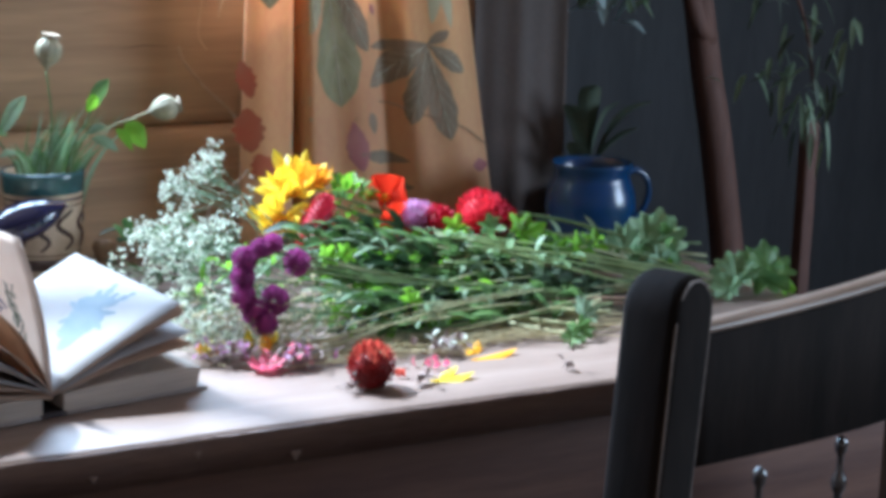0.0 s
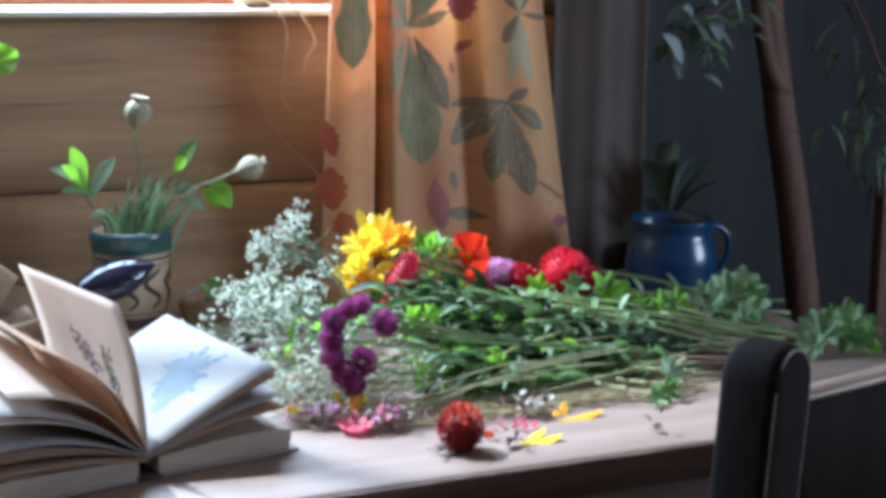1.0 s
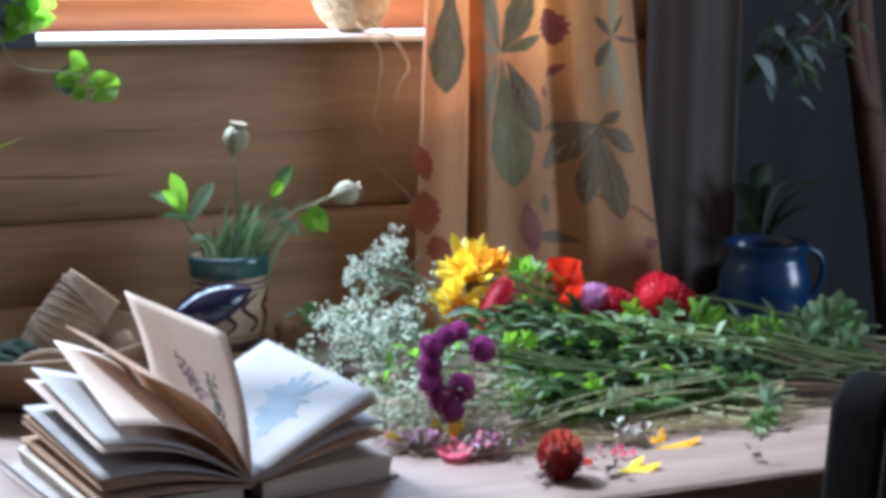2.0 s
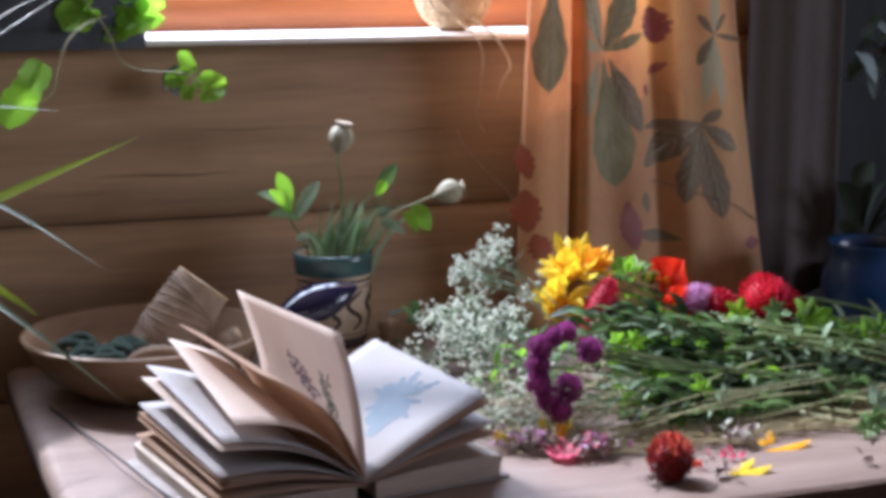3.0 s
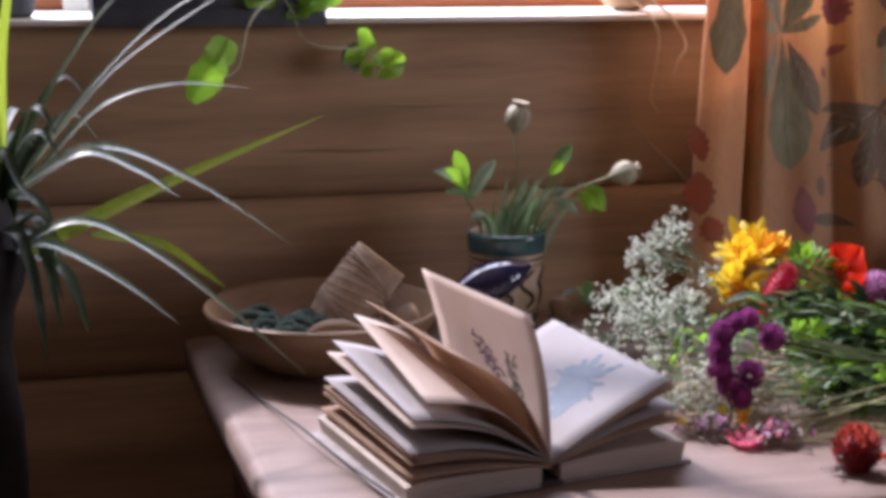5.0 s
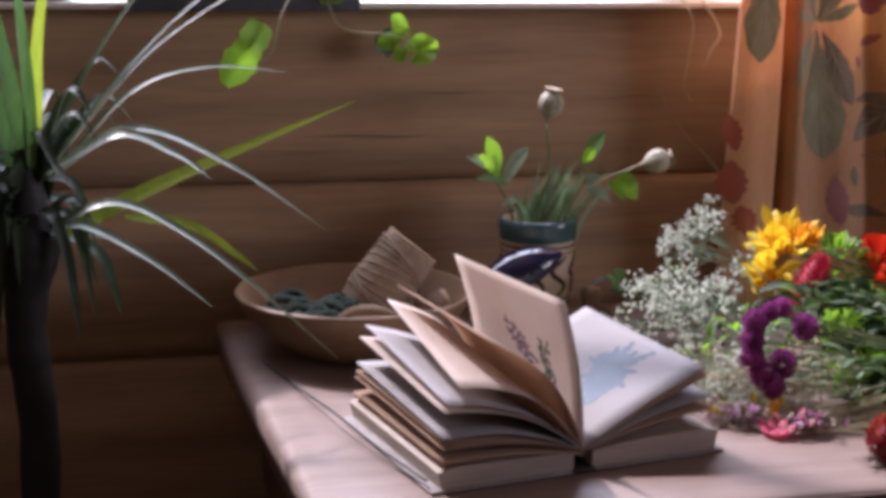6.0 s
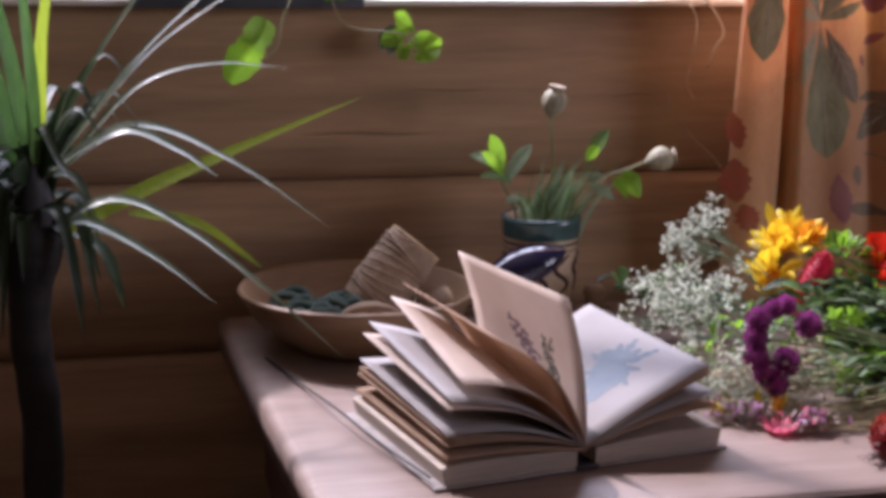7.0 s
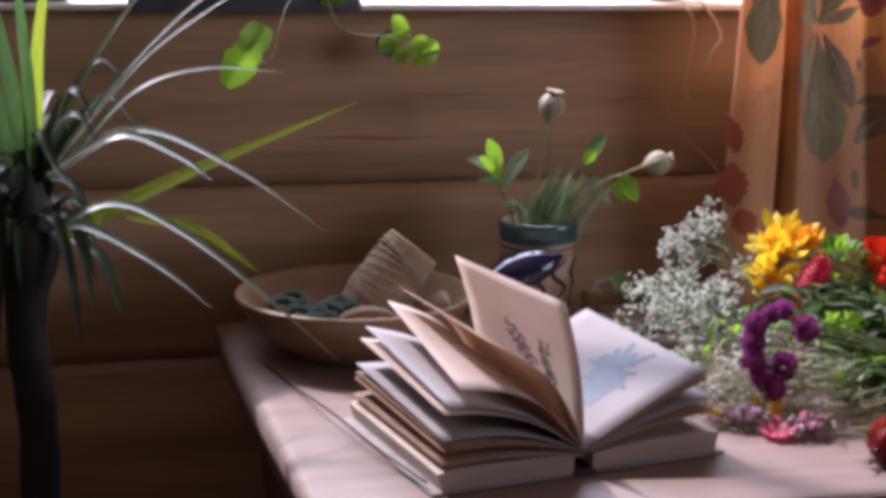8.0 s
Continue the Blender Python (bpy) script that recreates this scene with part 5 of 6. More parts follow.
# ---- gypsophila ----
def gypsophila(seed):
    """A branching spray with tiny white florets; grows along +x from its foot."""
    rng = random.Random(seed)
    g = thing("gypsophila_spray", "airy spray of tiny white gypsophila florets", "gypsophila", group="gypsophila in the bouquet")
    stems, ends = [], []

    def grow(p, d, ln, depth, r):
        q = p + d * ln
        mid = (p + q) / 2 + Vector((rng.uniform(-1, 1), rng.uniform(-1, 1), rng.uniform(-1, 1))) * ln * 0.08
        stems.append(tube_data(spline([p, mid, q], 4), r, 4))
        if depth == 0:
            ends.append(q)
            return
        for _ in range(rng.choice((3, 3, 4))):
            nd = (d + Vector((rng.uniform(-1, 1), rng.uniform(-1, 1), rng.uniform(-0.8, 1))) * 0.75).normalized()
            grow(q, nd, ln * rng.uniform(0.5, 0.72), depth - 1, r * 0.7)

    grow(Vector((0, 0, 0)), Vector((1, 0, 0.1)).normalized(), 0.055, 3, 0.0009)
    part("branch", soup(*join(stems)), M["leaf_grey"], g)
    fl = []
    for e in [q + Vector((rng.gauss(0, 1), rng.gauss(0, 1), rng.gauss(0, 1))) * s for q in ends for s in (0.0, 0.004)]:
        base = moved(([(v.co.x, v.co.y, v.co.z) for v in ico1.verts], [tuple(v.index for v in q.verts) for q in ico1.faces]), Matrix.Translation(e) @ Matrix.Diagonal([rng.uniform(0.0009, 0.0017) for _ in range(3)] + [1]))
        fl.append(([v + Vector((rng.uniform(-1, 1), rng.uniform(-1, 1), rng.uniform(-1, 1))) * 0.0006 for v in base[0]], base[1]))
        for _ in range(2):
            d = Vector((rng.uniform(-1, 1), rng.uniform(-1, 1), rng.uniform(-1, 1))).normalized()
            fl.append(blade_data(spline([e, e + d * 0.0017, e + d * 0.0034], 2), oval(0.0032, 0.5), None, 0.4, cross=2))
    tagged(part("blossom", soup(*join(fl)), M["floret"], g, "tiny white florets"), kind="stuff")
    return g


ico1 = bmesh.new()
bmesh.ops.create_icosphere(ico1, subdivisions=1, radius=1)
ico1.verts.index_update()
sprays = [gypsophila(31), gypsophila(32), gypsophila(33)]
rng = random.Random(40)
spots = [(0.40, 1.70, 0.845, 118), (0.335, 1.61, 0.79, 182), (0.40, 1.72, 0.83, 105), (0.385, 1.70, 0.85, 150), (0.39, 1.67, 0.82, 150), (0.37, 1.66, 0.80, 165), (0.37, 1.65, 0.82, 172), (0.36, 1.66, 0.79, 182), (0.385, 1.64, 0.80, 140),
         (0.385, 1.585, 0.79, 172), (0.39, 1.56, 0.785, 195), (0.40, 1.555, 0.775, 205), (0.40, 1.56, 0.775, 205), (0.40, 1.61, 0.80, 160), (0.42, 1.60, 0.80, 150), (0.38, 1.55, 0.77, 190), (0.36, 1.57, 0.78, 200), (0.40, 1.66, 0.83, 130), (0.31, 1.64, 0.782, 175), (0.345, 1.575, 0.78, 195), (0.32, 1.67, 0.79, 165), (0.39, 1.60, 0.80, 178), (0.36, 1.62, 0.80, 172), (0.37, 1.68, 0.815, 160), (0.40, 1.63, 0.785, 170), (0.40, 1.62, 0.81, 168), (0.38, 1.63, 0.775, 185)]
for k, (x, y, z, a) in enumerate(spots):
    x += 0.022 if k < 4 else 0.008
    lift = -28 if 100 < a < 135 else (-14 if a < 170 else 2)
    rng.random()
    m = Matrix.Translation((x, y, z)) @ Matrix.Rotation(radians(a), 4, "Z") @ Matrix.Rotation(radians(lift + rng.uniform(-10, 6)), 4, "Y") @ Matrix.Rotation(rng.uniform(0, 6), 4, "X")
    if k < 3:
        sprays[k].matrix_basis = m
    else:
        copy_thing(sprays[k % 3], m)


# ---- cut stems and foliage ----
def cut_stem(seed, length, leaves, mat_leaf, mat_stem, leaf_len, leaf_w, r):
    """A cut stem along +x with leaves; its flower end lies at the origin."""
    rng = random.Random(seed)
    s = thing("cut_stem", "green cut flower stem with narrow leaves lying in the bouquet", "flower stem", group="cut stems of the bouquet")
    bow = [Vector((0, 0, 0)), Vector((length * 0.33, rng.uniform(-0.014, 0.014), rng.uniform(-0.006, 0.012))), Vector((length * 0.66, rng.uniform(-0.014, 0.014), rng.uniform(-0.006, 0.010))), Vector((length, 0, 0))]
    path = spline(bow, 18)
    part("stalk", soup(*tube_data(path, lambda t: r * (0.7 + 0.5 * t), 6)), M[mat_stem], s)
    for k in range(leaves):
        t = rng.uniform(0.02, 0.8)
        b = path[int(t * 18)]
        d = Vector((-0.75 + rng.uniform(-0.4, 0.5), rng.uniform(-0.8, 0.8), rng.uniform(-0.15, 0.7))).normalized()
        ln = leaf_len * rng.uniform(0.6, 1.3)
        tip = b + d * ln + Vector((0, 0, -ln * 0.25))
        part("leaf", soup(*blade_data(spline([b, b + d * ln * 0.5, tip], 8), oval(leaf_w * rng.uniform(0.7, 1.3), 0.42), None, 0.35, cross=2)), M[mat_leaf], s)
    return s


kinds = [cut_stem(51, 0.36, 15, "leaf", "stem", 0.045, 0.009, 0.0016), cut_stem(52, 0.40, 13, "leaf_grey", "stem_pale", 0.05, 0.007, 0.0018),
         cut_stem(53, 0.32, 18, "leaf", "stem", 0.035, 0.013, 0.0013), cut_stem(54, 0.42, 12, "leaf", "stem", 0.05, 0.012, 0.0022),
         cut_stem(55, 0.38, 7, "leaf_grey", "stem_pale", 0.04, 0.006, 0.0012), cut_stem(56, 0.40, 9, "leaf", "stem_brown", 0.045, 0.012, 0.0022),
         cut_stem(57, 0.34, 14, "leaf_lit", "stem", 0.028, 0.011, 0.0012), cut_stem(58, 0.36, 16, "leaf_dark", "stem", 0.05, 0.014, 0.0016)]
rng = random.Random(60)
for k in range(104):
    v = rng.random()
    y = 1.475 + 0.27 * v
    heap = 0.012 + 0.075 * math.exp(-((v - 0.72) / 0.42) ** 2)
    z = TOP + 0.008 + heap * rng.random() ** 0.7
    x = 0.40 + 0.11 * rng.random() + 0.06 * v
    foot_y = 1.50 + 0.13 * rng.random()
    yaw = math.degrees(math.atan2(foot_y - y, 0.36)) + rng.uniform(-7, 7)
    drop = math.degrees(math.atan2(z - (TOP + 0.012 + 0.025 * rng.random()), 0.38))
    m = Matrix.Translation((x, y, z)) @ Matrix.Rotation(radians(yaw), 4, "Z") @ Matrix.Rotation(radians(drop), 4, "Y") @ Matrix.Rotation(rng.uniform(-0.9, 0.9), 4, "X") @ Matrix.Scale(rng.uniform(0.8, 1.1), 4)
    src = kinds[k % 8]
    if k < 8:
        kinds[k].matrix_basis = m
    else:
        cp = copy_thing(src, Matrix())
        cp.matrix_basis = m
# long pale stems that cross the front of the bunch
for k in range(18):
    t = thing("thin_stem", "thin pale grass stem lying across the bouquet", "stem", group="thin stems of the bouquet")
    x0, y0 = rng.uniform(0.36, 0.5), rng.uniform(1.46, 1.56)
    a, b = Vector((x0, y0, TOP + rng.uniform(0.004, 0.03))), Vector((x0 + rng.uniform(0.12, 0.3), y0 + rng.uniform(-0.02, 0.06), TOP + rng.uniform(0.006, 0.055)))
    part("stalk", tube([a, a.lerp(b, 0.5) + Vector((0, -0.01, rng.uniform(0, 0.015))), b], 0.0009, 14, 5), M["stem_pale"], t)
# arching stem over the top of the bunch
arch = thing("arching_stem", "long green arching stem over the bouquet", "stem")
part("stalk", tube([(0.63, 1.67, 0.835), (0.68, 1.655, 0.848), (0.76, 1.63, 0.838), (0.84, 1.605, 0.815), (0.91, 1.59, 0.790)], 0.0022, 24, 7), M["stem"], arch)

rng = random.Random(63)
for k in range(26):
    t = thing("long_stem", "long pale green flower stem lying along the bouquet", "stem", group="long stems of the bouquet")
    a = Vector((rng.uniform(0.56, 0.68), rng.uniform(1.55, 1.68), TOP + rng.uniform(0.055, 0.085)))
    b = Vector((rng.uniform(0.80, 0.96), rng.uniform(1.50, 1.60), TOP + rng.uniform(0.010, 0.035)))
    mid = a.lerp(b, 0.5) + Vector((0, rng.uniform(-0.01, 0.01), rng.uniform(0.0, 0.016)))
    part("stalk", tube([a, mid, b], lambda u: 0.0019 - 0.0005 * u, 16, 6), M["stem_lit"], t)
    for q in range(2):
        f = a.lerp(mid, rng.random())
        d = Vector((rng.uniform(-1, 0.3), rng.uniform(-0.8, 0.2), rng.uniform(0, 0.7))).normalized() * rng.uniform(0.02, 0.035)
        part("leaf", soup(*blade_data(spline([f, f + d * 0.5, f + d + Vector((0, 0, -0.006))], 6), oval(0.009, 0.45), None, 0.3, cross=2)), M["leaf_pale"], t)

# cut woody ends
for k, (x, y, z, yaw) in enumerate(((0.66, 1.455, 0.762, -14), (0.70, 1.47, 0.768, -6), (0.645, 1.44, 0.757, -30))):
    e = thing("stem_end", "pale cut end of a thick stem", "stem", (x, y, z), yaw)
    part("stalk", tube([(-0.05, 0.02, 0.004), (0, 0, 0), (0.03, -0.004, -0.001)], 0.0032, 8, 8), M["stem_pale"], e)


# ---- large scalloped leaves ----
def big_leaf(name, label, center, leaves, stalk, mats):
    t = thing(name, label, "leaf")
    rng = random.Random(int(center[0] * 1000))
    for k, (off, facing, r, roll, lobes, depth) in enumerate(leaves):
        d = scallop(r, lobes, depth, 0.16, 56, 5, 0.3, rng)
        part("leaf", soup(*moved(d, aim(Vector(center) + Vector(off), facing, roll))), M[mats[k % len(mats)]], t)
    part("stalk", tube(stalk, 0.0022, 14, 6), M["stem_pale"], t)
    return t


big_leaf("geranium_leaf", "grey-green scalloped geranium leaves among the stems", (0.868, 1.60, 0.800), [((0, 0, 0.006), (-0.35, -0.75, 0.6), 0.036, 0.3, 11, 0.12), ((-0.032, 0.0, 0.0), (-0.7, -0.5, 0.5), 0.024, 2.0, 11, 0.15), ((0.024, -0.005, 0.010), (0.8, -0.5, 0.3), 0.030, -0.6, 11, 0.13), ((-0.035, -0.02, -0.02), (-0.5, -0.7, 0.3), 0.018, 3.2, 7, 0.12)],
         [(0.885, 1.60, 0.80), (0.84, 1.60, 0.783), (0.78, 1.59, 0.775)], ("leaf_pale", "leaf_pale", "leaf"))
big_leaf("geranium_leaf", "bright green scalloped geranium leaves at the table", (0.975, 1.52, 0.775), [((0, 0, 0.0), (-0.2, -0.7, 0.7), 0.034, 0.4, 11, 0.16), ((-0.028, 0.0, -0.005), (-0.6, -0.6, 0.5), 0.026, 2.2, 10, 0.17), ((0.03, 0.0, -0.008), (0.4, -0.7, 0.5), 0.024, -0.4, 8, 0.12), ((0.0, -0.02, 0.012), (0, -0.5, 0.9), 0.022, 1.4, 8, 0.1), ((-0.045, -0.01, -0.012), (-0.4, -0.6, 0.6), 0.018, 2.9, 8, 0.1)],
         [(0.975, 1.52, 0.772), (0.92, 1.54, 0.765), (0.86, 1.56, 0.768)], ("leaf", "leaf_pale", "leaf_lit"))
big_leaf("serrated_leaf", "small green serrated leaves at the cut stem ends", (0.665, 1.425, 0.760), [((0, 0, 0.006), (-0.3, -0.8, 0.5), 0.014, -1.2, 9, 0.18), ((0.014, 0.01, 0.014), (0.1, -0.8, 0.6), 0.013, 0.8, 9, 0.18), ((-0.014, -0.012, -0.001), (-0.2, -0.5, 0.8), 0.011, -2.2, 9, 0.18), ((0.02, 0.025, 0.016), (0.2, -0.7, 0.6), 0.012, 0.9, 9, 0.18)],
         [(0.672, 1.43, 0.768), (0.69, 1.45, 0.775), (0.72, 1.47, 0.78)], ("leaf", "leaf_grey"))
big_leaf("lobed_leaf", "bright green lobed leaves on top of the bouquet", (0.69, 1.60, 0.832), [((0, 0, 0.0), (-0.1, -0.75, 0.7), 0.021, 0.2, 6, 0.25), ((-0.03, 0.01, 0.004), (-0.3, -0.7, 0.7), 0.014, 2.0, 6, 0.25), ((0.02, 0.0, -0.006), (0.3, -0.7, 0.6), 0.016, -0.3, 6, 0.25)],
         [(0.69, 1.60, 0.83), (0.73, 1.60, 0.815), (0.79, 1.59, 0.8)], ("leaf_lit", "leaf"))
big_leaf("lobed_leaf", "bright green lobed leaf beside the mauve aster", (0.628, 1.64, 0.828), [((0, 0, 0.004), (-0.3, -0.8, 0.5), 0.014, 2.0, 5, 0.3), ((0.012, 0.0, -0.008), (0.3, -0.8, 0.5), 0.013, -0.6, 5, 0.3)], [(0.63, 1.64, 0.825), (0.66, 1.64, 0.81), (0.7, 1.63, 0.8)], ("leaf_lit",))
big_leaf("lobed_leaf", "bright green small leaves in the middle of the bouquet", (0.425, 1.55, 0.835), [((0, 0, 0), (-0.2, -0.8, 0.6), 0.012, 0.2, 6, 0.2), ((0.02, 0.0, 0.002), (0.1, -0.8, 0.6), 0.011, 0.0, 6, 0.25)], [(0.43, 1.55, 0.83), (0.46, 1.55, 0.82), (0.5, 1.55, 0.81)], ("leaf_lit",))
big_leaf("lobed_leaf", "bright green small leaf low in the bouquet", (0.50, 1.495, 0.790), [((0, 0, 0), (-0.2, -0.8, 0.5), 0.011, 1.4, 6, 0.25), ((0.024, 0.0, -0.003), (0.1, -0.8, 0.4), 0.010, -1.0, 6, 0.25)], [(0.50, 1.495, 0.79), (0.53, 1.50, 0.782), (0.57, 1.51, 0.78)], ("leaf_lit", "leaf_grey"))
rng = random.Random(77)
for k in range(16):
    c = Vector((rng.uniform(0.70, 0.87), rng.uniform(1.56, 1.63), 0)) 
    c.z = 0.835 - 0.28 * (c.x - 0.68) + rng.uniform(-0.014, 0.006)
    r = rng.uniform(0.010, 0.017)
    big_leaf("lobed_leaf", "green jagged leaf along the upper stems", c, [((0, 0, 0), (rng.uniform(-0.6, 0.5), -0.8, rng.uniform(0.2, 0.9)), r, rng.uniform(0, 6), 6, 0.28), ((0.012, 0.0, -0.006), (rng.uniform(-0.6, 0.5), -0.8, 0.5), r * 0.7, rng.uniform(0, 6), 6, 0.3)], [c, c + Vector((0.03, 0.004, -0.008)), c + Vector((0.07, 0.004, -0.02))], ("leaf", "leaf_grey", "leaf_lit")[k % 3 :] + ("leaf",))
# fresh green tuft among the white florets
tuft = thing("green_sprig", "fresh yellow-green sprig among the white florets", "sprig")
rng = random.Random(71)
part("stalk", tube([(0.36, 1.60, 0.80), (0.42, 1.6, 0.80), (0.52, 1.59, 0.79)], 0.0014, 8, 5), M["stem"], tuft)
for k in range(80):
    p = Vector((0.335 + rng.uniform(-0.05, 0.06), 1.565 + rng.uniform(-0.02, 0.04), 0.815 + rng.uniform(-0.03, 0.03)))
    d = Vector((rng.uniform(-1, 0.6), rng.uniform(-0.8, 0.2), rng.uniform(-0.2, 1))).normalized()
    part("leaflet", soup(*blade_data(spline([p, p + d * 0.011, p + d * 0.022 + Vector((0, 0, -0.003))], 5), oval(0.007, 0.45), None, 0.3, cross=2)), M[("leaf_lit", "leaf_grey", "leaf")[k % 3]], tuft)
# dark leaves behind the white florets
back = thing("dark_sprig", "dark green leafy sprig lying behind the florets", "sprig")
part("stalk", tube([(0.30, 1.80, 0.762), (0.36, 1.79, 0.77), (0.44, 1.77, 0.775)], 0.002, 10, 5), M["stem"], back)
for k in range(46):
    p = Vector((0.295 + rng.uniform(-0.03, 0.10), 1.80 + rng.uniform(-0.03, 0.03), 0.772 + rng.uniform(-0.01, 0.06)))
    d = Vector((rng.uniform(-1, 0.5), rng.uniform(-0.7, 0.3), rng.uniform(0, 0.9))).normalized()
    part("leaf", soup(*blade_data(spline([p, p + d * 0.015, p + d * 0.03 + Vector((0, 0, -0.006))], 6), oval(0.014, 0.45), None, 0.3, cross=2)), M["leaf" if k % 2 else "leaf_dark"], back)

# ---- loose heads and petals on the table ----
dahlia = thing("dahlia_head", "dark red loose dahlia head lying on the table", "flower head", (0.394, 1.358, TOP + 0.002))
rng = random.Random(80)
for k in range(230):
    z = 1 - 1.85 * (k + 0.5) / 230
    a = k * 2.399963
    s = math.sqrt(max(1 - z * z, 0))
    d = Vector((s * math.cos(a), s * math.sin(a), z))
    ln = rng.uniform(0.006, 0.010)
    m = Matrix.Translation((d.x * 0.017, d.y * 0.017, 0.021 + d.z * 0.0175)) @ (d + Vector((rng.uniform(-0.3, 0.3), rng.uniform(-0.3, 0.3), 0.35))).to_track_quat("X", "Z").to_matrix().to_4x4()
    part("petal", soup(*moved(petal_data(ln, 0.0042, rng.uniform(0.2, 0.9), 0.8, 3, 2), m)), M["coral" if z > 0.3 and k % 3 else "maroon"], dahlia)
part("core", lathe([(0.0001, 0), (0.013, 0.001), (0.018, 0.012), (0.016, 0.026), (0.006, 0.034), (0.0001, 0.035)], 18), M["maroon"], dahlia)


def loose_petal(at, turn, length, width, mat, label, curl=0.5, z=0.0015, tip=0.0):
    t = thing("petal", label, "petal", (at[0], at[1], TOP + z), turn)
    part("blade", soup(*moved(petal_data(length, width, curl, 0.35, 8, 4, 0.5), Matrix.Rotation(radians(tip), 4, "Y"))), M[mat], t)
    return t


loose_petal((0.455, 1.355), -8, 0.046, 0.020, "yellow", "yellow petal lying on the table", 0.2)
loose_petal((0.463, 1.362), 12, 0.030, 0.013, "yellow", "small yellow petal lying on the table", 0.4)
loose_petal((0.525, 1.403), 4, 0.056, 0.017, "orange", "orange petal lying on the table", 0.15)
loose_petal((0.53, 1.420), 40, 0.030, 0.016, "orange", "curled orange petal lying on the table", 0.5)
rng = random.Random(85)
for k in range(11):
    loose_petal((0.275 + 0.03 * rng.random(), 1.50 + 0.03 * rng.random()), rng.uniform(0, 360), 0.018, 0.011, "yellow" if k % 3 else "orange", "small yellow petal lying beside the book", 0.9, tip=-rng.uniform(10, 60))
for k in range(6):
    loose_petal((0.325 + 0.02 * rng.random(), 1.485 + 0.02 * rng.random()), rng.uniform(0, 360), 0.02, 0.011, "yellow" if k % 2 else "orange", "small yellow petal among dried florets", 0.9, z=0.008, tip=-rng.uniform(30, 70))
for k in range(9):
    a = 360 * k / 9
    loose_petal((0.322 + 0.002 * math.cos(radians(a)), 1.450 + 0.002 * math.sin(radians(a))), a, 0.021, 0.013, "pink", "pink petal of a fallen blossom on the table", 0.6, tip=-14)
for k in range(7):
    loose_petal((0.452 + 0.05 * rng.random(), 1.39 + 0.02 * rng.random()), rng.uniform(0, 360), 0.009, 0.008, "pink", "tiny pink petal on the table", 1.2, tip=-40)
for k in range(4):
    loose_petal((0.43 + 0.012 * rng.random(), 1.372 + 0.01 * rng.random()), rng.uniform(0, 360), 0.009, 0.007, "coral", "tiny coral petal on the table", 1.2, tip=-40)


def dried_cluster(at, n, spread, mats, label, seed):
    t = thing("dried_florets", label, "dried flowers", (at[0], at[1], TOP + 0.001))
    rng = random.Random(seed)
    for k in range(n):
        p = Vector((rng.gauss(0, spread), rng.gauss(0, spread * 0.6), rng.uniform(0.002, 0.018)))
        d = Vector((rng.uniform(-1, 1), rng.uniform(-1, 1), rng.uniform(-0.2, 1))).normalized()
        part("floret", soup(*blade_data(spline([p, p + d * 0.005, p + d * 0.011], 3), oval(rng.uniform(0.004, 0.008), 0.5), None, 0.5, cross=2)), M[mats[k % len(mats)]], t)
    pcs = [tube_data(spline([Vector((0, 0, 0.003)), Vector((rng.gauss(0, spread * 0.6), rng.gauss(0, spread * 0.4), 0.008)), Vector((rng.gauss(0, spread * 1.4), rng.gauss(0, spread), 0.002))], 5), 0.0006, 4) for _ in range(12)]
    for q in pcs:
        part("stalk", soup(*q), M["dried"], t)


dried_cluster((0.352, 1.445), 60, 0.012, ("dried", "dried", "mauve", "pink"), "greyish pink dried floret cluster on the table", 90)
dried_cluster((0.283, 1.49), 30, 0.012, ("dried", "mauve"), "grey dried florets beside the book", 91)
dried_cluster((0.305, 1.475), 26, 0.008, ("mauve", "dried"), "blue-violet dried florets on the table", 92)
dried_cluster((0.505, 1.43), 34, 0.014, ("dried", "floret", "dried"), "pale dried florets below the stems", 93)
dried_cluster((0.445, 1.352), 10, 0.007, ("dried",), "grey dried bits on the table", 94)
dried_cluster((0.372, 1.352), 8, 0.006, ("dried",), "grey dried bits beside the dahlia head", 95)
dried_cluster((0.60, 1.335), 3, 0.003, ("dried",), "single dry crumb on the table", 96)
straw = thing("straw", "pale dry straw strewn under the bouquet", "straw", kind="stuff")
pcs = []
for k in range(190):
    x, y = rng.uniform(0.33, 0.70), rng.uniform(1.435, 1.50)
    a = rng.uniform(-0.5, 0.5)
    ln = rng.uniform(0.03, 0.11)
    p = Vector((x, y, TOP + 0.002 + rng.uniform(0, 0.008)))
    pcs.append(tube_data(spline([p, p + Vector((ln * 0.5 * math.cos(a), ln * 0.5 * math.sin(a), 0.003)), p + Vector((ln * math.cos(a), ln * math.sin(a), 0))], 4), 0.0007, 4))
part("stalks", soup(*join(pcs)), M["hay"], straw)

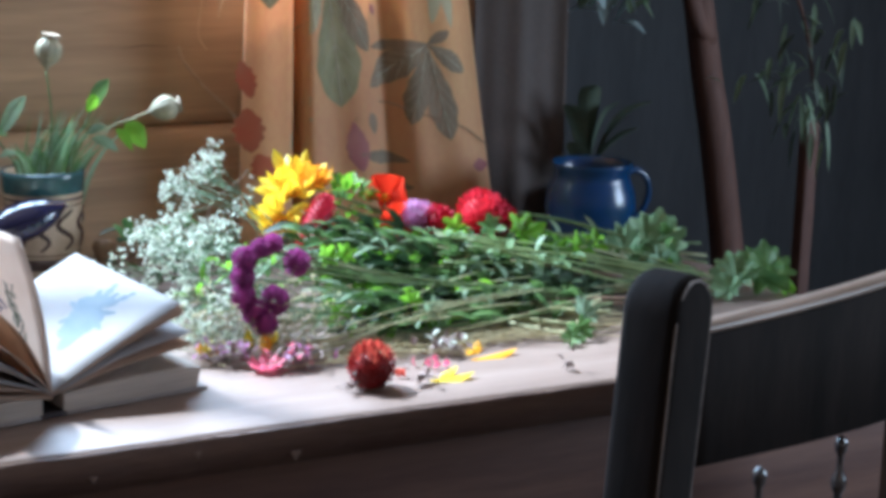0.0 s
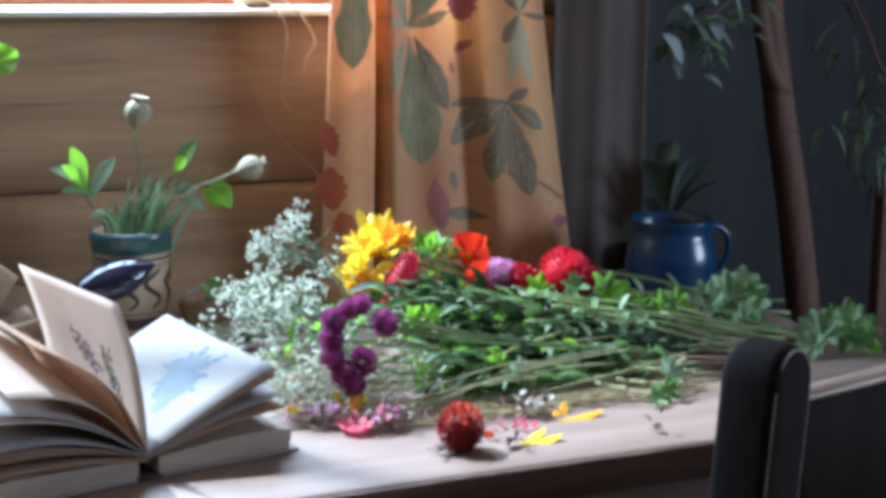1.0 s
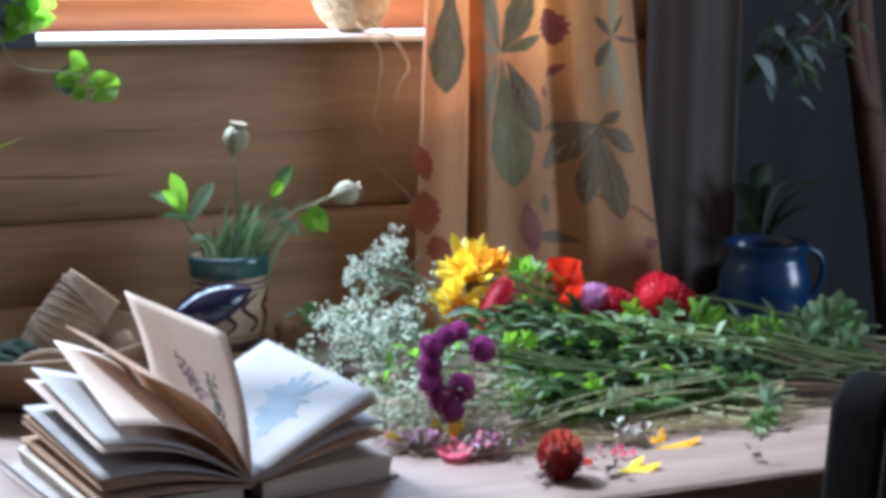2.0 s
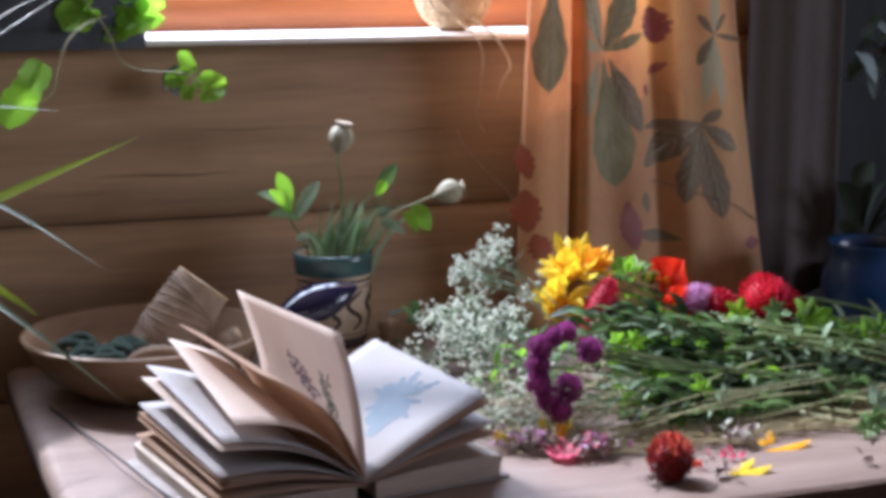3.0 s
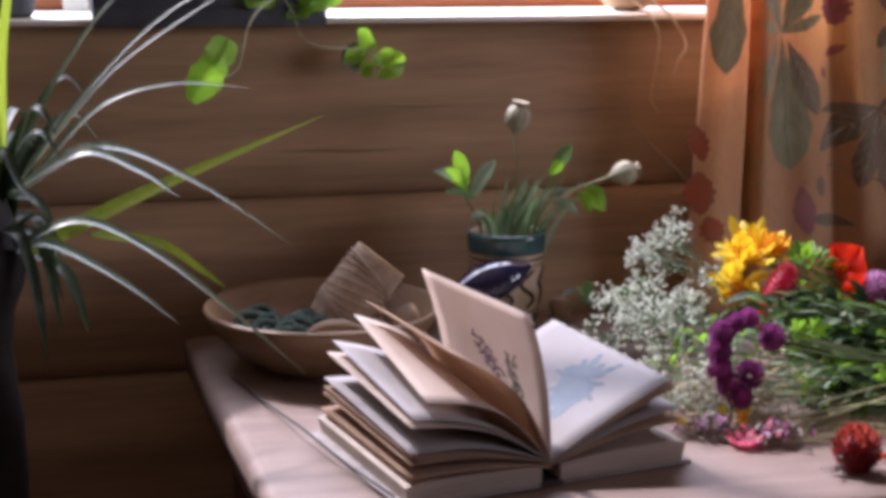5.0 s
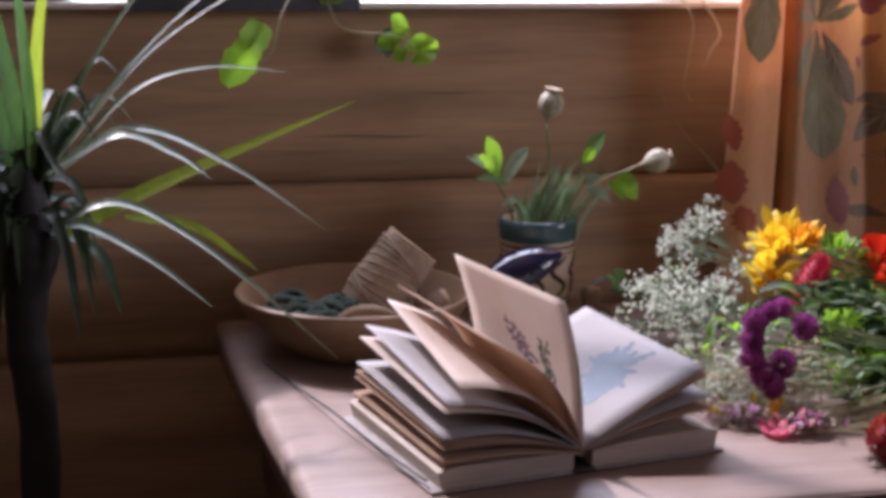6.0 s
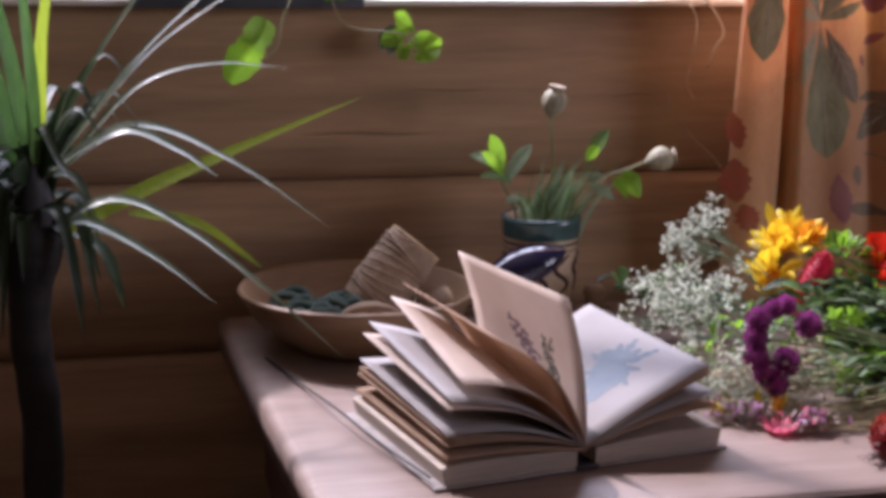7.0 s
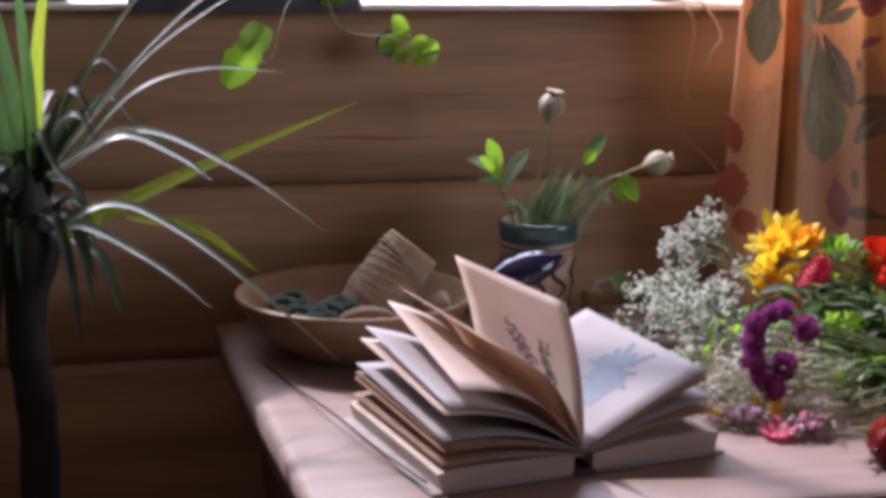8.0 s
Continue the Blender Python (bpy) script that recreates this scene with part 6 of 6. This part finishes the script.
hay = thing("hay", "fine beige dry grass heads under the white florets", "dry grass", kind="stuff")
pcs, buds = [], []
for k in range(230):
    p = Vector((rng.uniform(0.27, 0.42), rng.uniform(1.485, 1.57), TOP + 0.004 + 0.055 * rng.random() ** 1.5))
    d = Vector((rng.uniform(-1, 0.8), rng.uniform(-0.7, 0.3), rng.uniform(-0.1, 0.8))).normalized() * rng.uniform(0.012, 0.04)
    q = p + d + Vector((0, 0, -0.004))
    q.z = max(q.z, TOP + 0.003)
    pcs.append(tube_data(spline([p, p + d * 0.55, q], 4), 0.0005, 4))
    for e in range(3):
        c = q + Vector((rng.uniform(-1, 1), rng.uniform(-1, 1), rng.uniform(0, 1))) * 0.004
        w = Vector((rng.uniform(-1, 1), rng.uniform(-1, 1), rng.uniform(-1, 1))).normalized() * 0.004
        buds.append(blade_data(spline([c, c + w * 0.5, c + w], 2), oval(0.0028, 0.5), None, 0.4, cross=2))
part("stalks", soup(*join(pcs)), M["stem_pale"], hay)
part("seed_heads", soup(*join(buds)), M["hay"], hay, "pale beige seed heads")

# ---- plants in the dark recess ----
ficus = thing("ficus_tree", "slender indoor tree with reddish trunk in the dark recess", "house plant", (1.62, 2.42, 0.0))
part("trunk", tube([(0.06, 0, 0.0), (0.03, 0, 0.4), (-0.03, 0.0, 0.75), (-0.075, 0, 0.95), (-0.12, 0, 1.2), (-0.16, 0, 1.6)], lambda t: 0.036 - 0.012 * t, 26, 14), M["bark"], ficus, "reddish brown bark")
part("branch", tube([(-0.075, -0.01, 0.98), (-0.12, -0.02, 1.04), (-0.16, -0.03, 1.2), (-0.18, -0.04, 1.5)], lambda t: 0.020 - 0.008 * t, 14, 10), M["bark"], ficus)
part("pot", lathe([(0.0001, 0), (0.14, 0), (0.17, 0.28), (0.18, 0.3), (0.17, 0.31), (0.15, 0.28), (0.0001, 0.27)], 36), M["pot_dark"], ficus)
rng = random.Random(101)


def leaf_bunch(parent, center, n, spread, ln, w, mats, droop=0.5):
    for k in range(n):
        p = Vector(center) + Vector((rng.gauss(0, spread[0]), rng.gauss(0, spread[1]), rng.gauss(0, spread[2])))
        d = Vector((rng.uniform(-1, 0.6), rng.uniform(-0.8, 0.3), rng.uniform(-1.0, 0.3) * droop)).normalized()
        e = ln * rng.uniform(0.7, 1.3)
        part("leaf", soup(*blade_data(spline([p, p + d * e * 0.5, p + d * e + Vector((0, 0, -0.3 * e))], 7), oval(w * rng.uniform(0.8, 1.2), 0.42), None, 0.3, cross=2)), M[rng.choice(mats)], parent)


leaf_bunch(ficus, (-0.47, -0.30, 1.105), 26, (0.045, 0.03, 0.026), 0.058, 0.025, ("leaf_blue", "leaf_blue", "leaf_grey"))
leaf_bunch(ficus, (-0.42, -0.28, 1.16), 18, (0.06, 0.03, 0.04), 0.052, 0.021, ("leaf_blue", "leaf_grey"))
part("twig", tube([(-0.14, -0.02, 1.25), (-0.28, -0.2, 1.22), (-0.40, -0.28, 1.15), (-0.50, -0.31, 1.10)], 0.003, 14, 5), M["bark"], ficus)
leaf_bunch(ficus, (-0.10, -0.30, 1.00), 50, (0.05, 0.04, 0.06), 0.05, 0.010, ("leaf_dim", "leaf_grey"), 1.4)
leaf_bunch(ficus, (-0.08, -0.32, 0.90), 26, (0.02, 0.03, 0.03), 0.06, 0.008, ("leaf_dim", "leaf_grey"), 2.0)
part("twig", tube([(-0.13, -0.02, 1.3), (-0.12, -0.2, 1.2), (-0.10, -0.30, 1.05), (-0.08, -0.32, 0.92)], 0.003, 14, 5), M["bark"], ficus)
post_thing = thing("wooden_post", "thin dark wooden post in the dark recess", "post", (1.74, 2.34, 0.0))
part("post", box(-0.014, 0.014, -0.014, 0.014, 0.0, 0.83, 0.004), M["bark"], post_thing)
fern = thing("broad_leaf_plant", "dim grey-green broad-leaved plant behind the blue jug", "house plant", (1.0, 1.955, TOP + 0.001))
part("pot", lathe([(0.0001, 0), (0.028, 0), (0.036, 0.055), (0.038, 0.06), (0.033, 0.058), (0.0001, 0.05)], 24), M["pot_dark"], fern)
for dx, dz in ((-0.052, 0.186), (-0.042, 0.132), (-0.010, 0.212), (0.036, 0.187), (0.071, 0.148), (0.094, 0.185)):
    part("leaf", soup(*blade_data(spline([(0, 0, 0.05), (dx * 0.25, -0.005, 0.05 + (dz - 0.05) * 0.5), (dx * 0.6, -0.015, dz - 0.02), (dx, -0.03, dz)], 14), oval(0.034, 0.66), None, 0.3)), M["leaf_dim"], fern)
